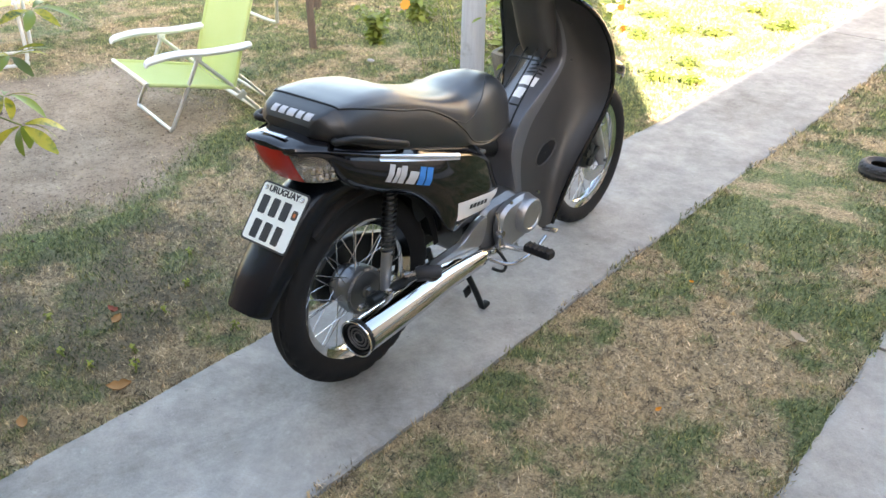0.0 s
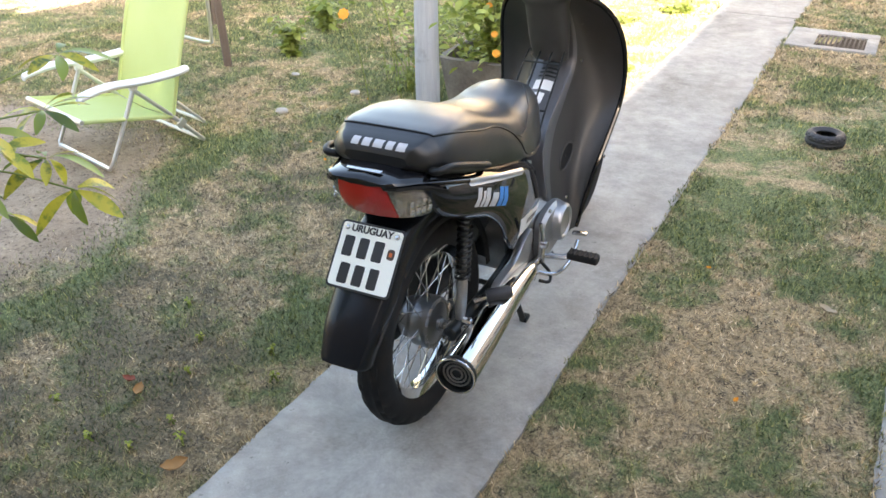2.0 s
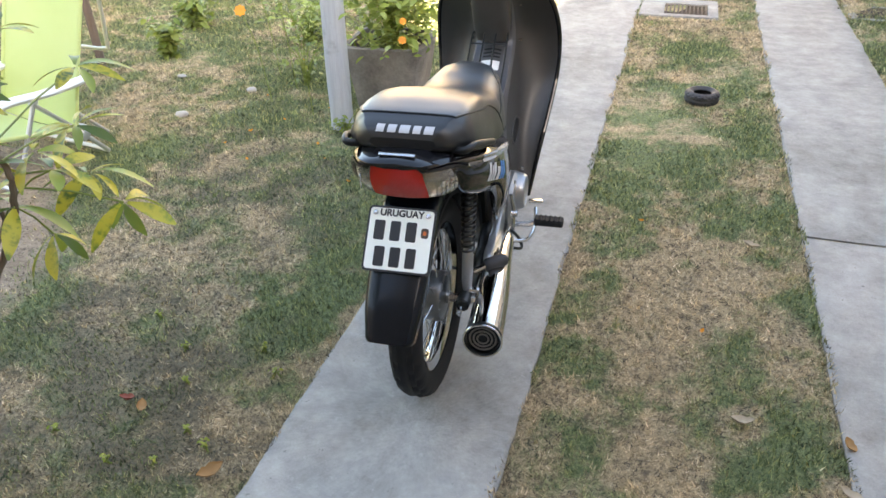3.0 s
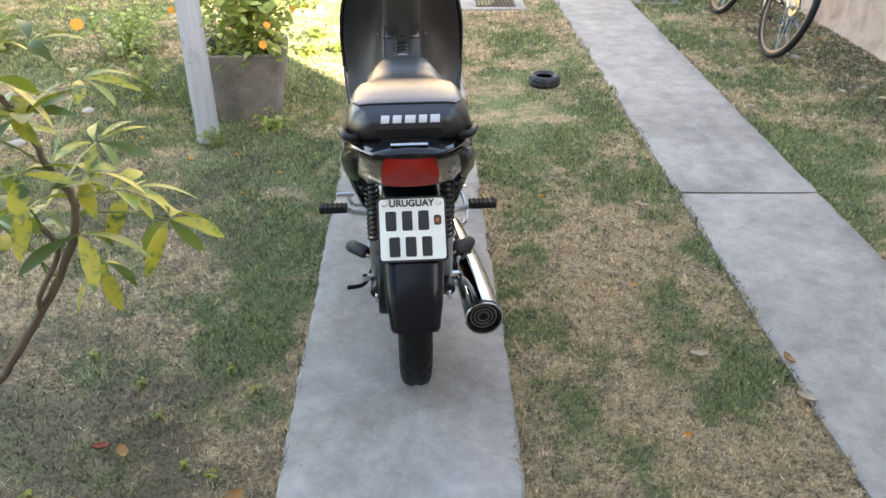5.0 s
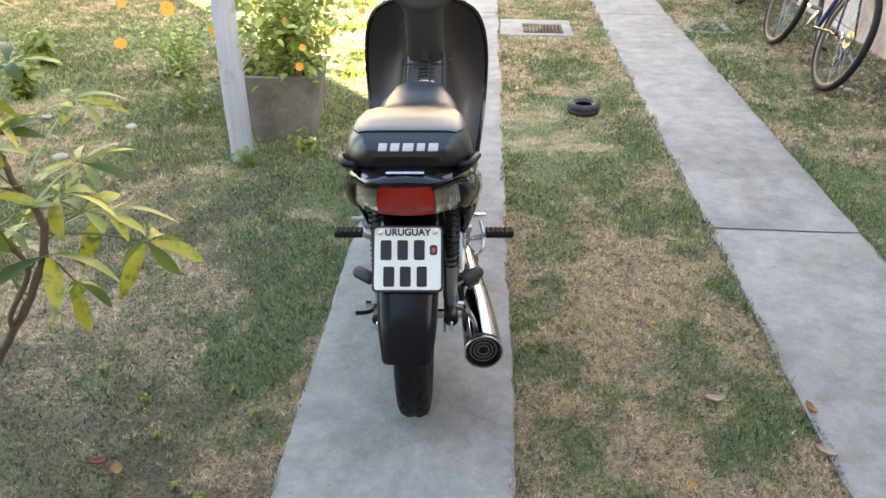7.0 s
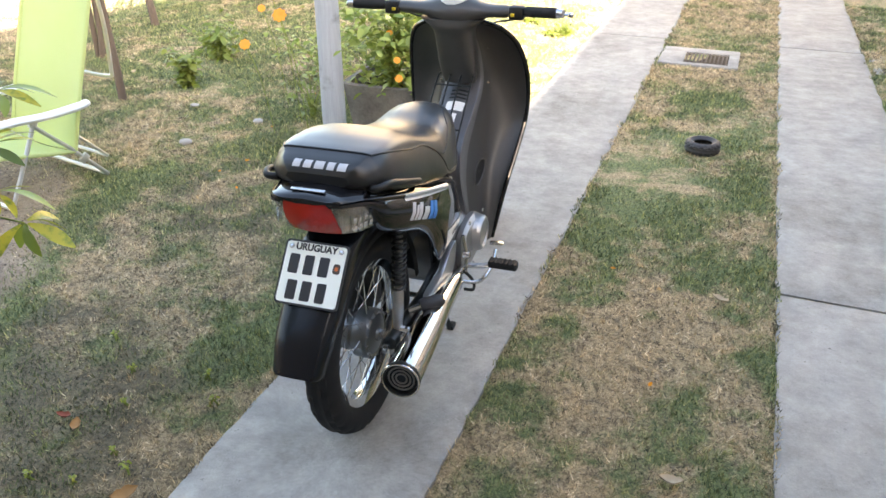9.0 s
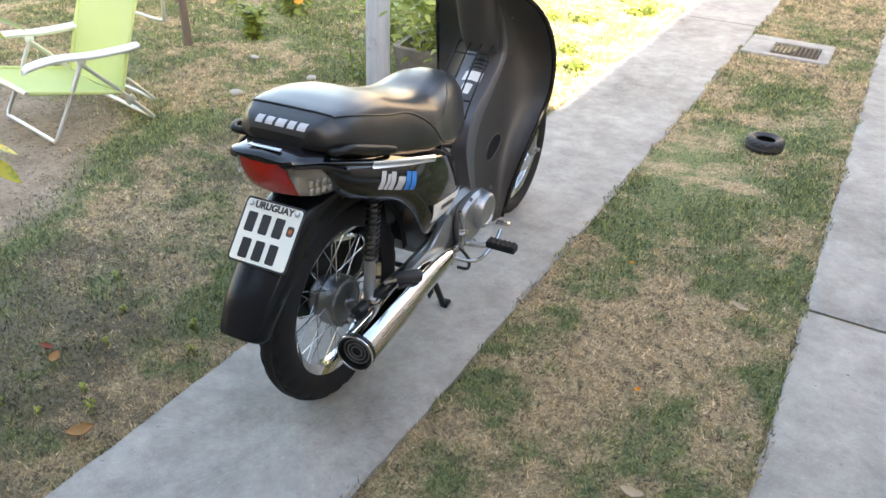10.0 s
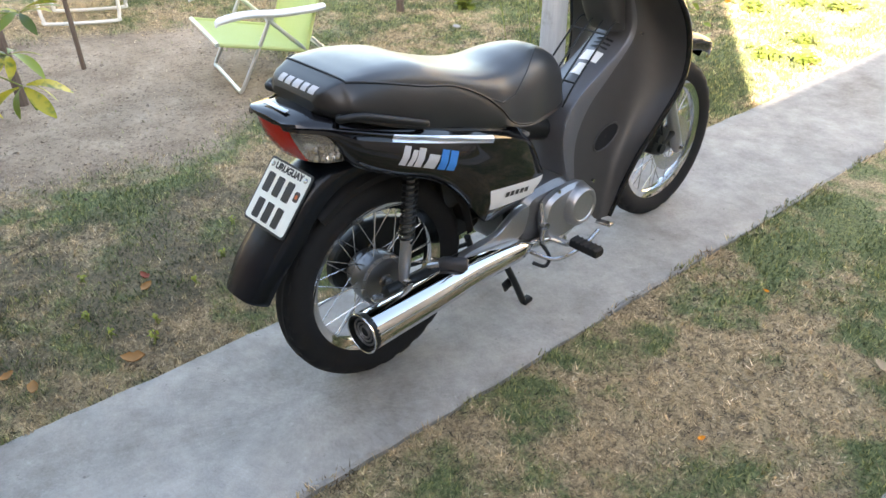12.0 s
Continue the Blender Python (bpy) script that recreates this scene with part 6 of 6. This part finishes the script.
for x, y, s, a, mat, what in ((0.922, 1.216, 0.075, 70, PALE_LEAF, "pale dry leaf lying on the grass"), (0.856, 0.221, 0.075, 100, PALE_LEAF, "curled pale dry leaf lying on the grass"), (1.102, 0.02, 0.07, 60, PALE_LEAF, "pale dry leaf beside the concrete strip"),
                              (-0.451, -0.326, 0.085, -40, DRY_LEAF, "curled orange-brown dry leaf on the grass"), (-0.767, -0.16, 0.06, 30, DRY_LEAF, "brown dry leaf on the grass"), (-0.6, -0.62, 0.05, 20, DRY_LEAF, "small orange-brown dry leaf on the grass"), (-0.505, -0.58, 0.06, 70, DRY_LEAF, "brown dry leaf on the grass"), (-0.83, -0.14, 0.055, 100, plain("red_leaf", (0.28, 0.07, 0.035), 0.7, vary=0.4), "small reddish dry leaf on the grass"),
                              (2.43, 2.63, 0.07, 20, PALE_LEAF, "pale dry leaf near the wall"), (2.57, 2.67, 0.09, 80, PALE_LEAF, "pale dry leaf near the wall"), (2.6, 2.5, 0.09, 140, PALE_LEAF, "pale dry leaf near the wall"), (2.6, 2.3, 0.1, 60, PALE_LEAF, "large pale dry leaf near the wall"),
                              (-3.37, 2.55, 0.06, 30, PALE_LEAF, "whitish dry leaf on the lawn"), (-3.39, 3.22, 0.05, 70, PALE_LEAF, "whitish dry leaf on the lawn"), (-3.15, 3.12, 0.06, 120, PALE_LEAF, "whitish dry leaf on the lawn"), (-3.13, 2.92, 0.06, 10, PALE_LEAF, "whitish dry leaf on the lawn"),
                              (2.42, 2.03, 0.08, 10, plain("rust_leaf", (0.36, 0.09, 0.03), 0.7, vary=0.4), "rust-red dry leaf on dark soil by the wall"), (2.78, 3.7, 0.07, 40, DRY_LEAF, "brown dry leaf near the wall"), (1.125, 0.2, 0.06, 20, DRY_LEAF, "brown dry leaf beside the concrete strip")):
    litter("dry_leaf", x, y, s, a, mat, what)
rng = random.Random(5)
for x, y in ((0.516, 1.313), (0.75, 0.62), (0.72, -0.12), (-0.95, 1.55), (-1.05, 1.7), (-1.3, 1.45), (-0.75, 1.35), (-0.85, 1.75), (-1.12, 2.15), (-1.5, 1.6), (-0.62, 1.55), (-1.35, 1.95), (-0.45, 2.2), (-1.19, 2.17), (-1.61, 2.27), (-1.45, 1.77), (-1.69, 2.92)):
    s = rng.uniform(0.016, 0.03)
    litter("orange_petal", x, y, s, rng.uniform(0, 360), PETAL, "fallen orange petal on the lawn", "petal", "fallen petals")
for x, y, s in ((-1.93, 1.9, 0.03), (-1.75, 2.34, 0.026), (-2.28, 2.46, 0.022), (2.417, 3.405, 0.024), (2.45, 3.33, 0.026), (2.006, 3.084, 0.012), (1.83, 2.431, 0.012)):
    sh = Shape()
    bm = bmesh.new()
    bmesh.ops.create_icosphere(bm, subdivisions=2, radius=s)
    for v in bm.verts:
        v.co = Vector((v.co.x * 1.3, v.co.y, v.co.z * 0.55)) * (1 + 0.3 * noise.noise(v.co * 30 + Vector((x, y, 0))))
    sh.add([v.co.copy() for v in bm.verts], [[v.index for v in f.verts] for f in bm.faces])
    bm.free()
    solid("stone", sh, STONE, "small pale stone half sunk in the lawn", "stone", "stones", m=Matrix.Translation((x, y, 0.002)))


def crumbs(count, seed):
    """Small clods and bits of dry leaf strewn over the bare soil."""
    rs, sh = random.Random(seed), Shape()
    while count:
        x, y = rs.uniform(-4.1, -1.2), rs.uniform(-1.1, 1.7)
        if bareness(x, y) < -0.15 or rs.random() > 0.35 + 0.65 * float(fbm(x, y, 1.8, 19.0, 2) > 0.05):
            continue
        count -= 1
        r = rs.uniform(0.003, 0.008) * (1.5 if rs.random() < 0.12 else 1)
        m = Matrix.Translation((x, y, -0.006)) @ Matrix.Rotation(rs.uniform(0, 6.28), 4, "Z")
        ring = [(r * rs.uniform(0.7, 1.5), 0, 0), (0, r * rs.uniform(0.6, 1), 0), (-r * rs.uniform(0.7, 1.5), 0, 0), (0, -r * rs.uniform(0.6, 1), 0), (0, 0, r * rs.uniform(0.4, 0.9))]
        sh.add([m @ Vector(p) for p in ring], [(0, 1, 4), (1, 2, 4), (2, 3, 4), (3, 0, 4)])
    return sh


def crumb_material():
    n = Nodes("soil_crumbs")
    rnd = n.add("ShaderNodeNewGeometry").outputs["Random Per Island"]
    n.set(Base_Color=n.ramp(rnd, (0.0, (0.09, 0.068, 0.05)), (0.45, (0.17, 0.13, 0.096)), (0.8, (0.28, 0.22, 0.16)), (1.0, (0.42, 0.34, 0.25))), Roughness=0.95)
    return n.mat


solid("soil_crumbs", crumbs(1100, 12), crumb_material(), "small clods and leaf bits on the bare soil", "soil", kind="stuff")


# ---- grass ----
def grass_mesh(count, seed):
    """Short cut blades in tufts; sparse on the bare soil and none on the paving."""
    rs = np.random.RandomState(seed)
    x, y = rs.uniform(-4.4, 3.02, count), -0.95 + 8.4 * rs.uniform(0, 1, count) ** 1.5
    y[:count // 7] = rs.uniform(-2.15, -0.9, count // 7)
    west = slice(count // 7, count // 7 + count // 12)
    x[west], y[west] = rs.uniform(-7.4, -4.3, count // 12), rs.uniform(0.2, 5.5, count // 12)
    b, dark = bareness(x, y), soil_and_shade(x, y)
    ed = 0.011 * grid_noise(x, y, 14.0, 6.0) + 0.014 * grid_noise(x, y, 8.0, 5.0) + 0.008 * rs.rand(count) ** 3
    free = ~(((x > -0.355 + ed) & (x < 0.266 - ed)) | ((x > 1.116 + ed) & (x < 1.735 - ed)) | ((x > 0.3) & (x < 0.82) & (y > 4.58) & (y < 5.06)))
    free &= ~((b > -0.12) & (rs.rand(count) < np.clip(0.45 + 3 * b, 0, 0.985)))
    free &= rs.rand(count) < 1 - 0.3 * dark
    x, y, dark = x[free], y[free], dark[free]
    n = len(x)
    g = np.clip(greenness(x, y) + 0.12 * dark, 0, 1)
    tuft = 0.6 * grid_noise(x, y, 42.0, 3.0) + 0.5 * grid_noise(x, y, 95.0, 9.0)
    far = 1 + 0.22 * np.clip(y, 0, 9)
    h = rs.uniform(0.003, 0.015, n) * (0.7 + 0.9 * g) * (1 + 0.04 * np.clip(y, 0, 9)) * (1 + 0.6 * tuft)
    a, t = rs.uniform(0, 2 * np.pi, n), rs.uniform(0, 2 * np.pi, n) + 2.5 * tuft
    w = 0.0017 * far * rs.uniform(0.6, 1.6, n)
    ln = rs.uniform(0.005, 0.018, n) * (1 - 0.3 * g) * (1 + 0.1 * np.clip(y, 0, 9))
    edge = np.minimum(np.minimum(abs(x + 0.355), abs(x - 0.266)), np.minimum(abs(x - 1.116), abs(x - 1.735)))
    h = h + 0.008 * np.clip(1 - edge / 0.04, 0, 1)
    over = ((x > -0.355) & (x < 0.266)) | ((x > 1.116) & (x < 1.735))
    z = np.where(over, 0.001, -0.009)
    v = np.empty((n, 3, 3))
    v[:, 0] = np.c_[x - np.cos(a) * w, y - np.sin(a) * w, z]
    v[:, 1] = np.c_[x + np.cos(a) * w, y + np.sin(a) * w, z]
    v[:, 2] = np.c_[x + np.cos(t) * ln, y + np.sin(t) * ln, z + h]
    me = bpy.data.meshes.new("grass")
    me.vertices.add(3 * n)
    me.vertices.foreach_set("co", v.ravel())
    me.loops.add(3 * n)
    me.loops.foreach_set("vertex_index", np.arange(3 * n, dtype=np.int32))
    me.polygons.add(n)
    me.polygons.foreach_set("loop_start", np.arange(0, 3 * n, 3, dtype=np.int32))
    me.update(calc_edges=True)
    add_field(me, "green", np.repeat(g, 3))
    # blades darken with the soil and with the shade painted into that field
    add_field(me, "tuft", np.repeat(np.clip(0.5 + 0.9 * tuft - 0.36 * dark, 0, 1), 3))
    return me


grass = part("grass", grass_mesh(1230000, 7), BLADES)
tagged(grass, "short dry straw and green grass blades", "grass", kind="stuff")
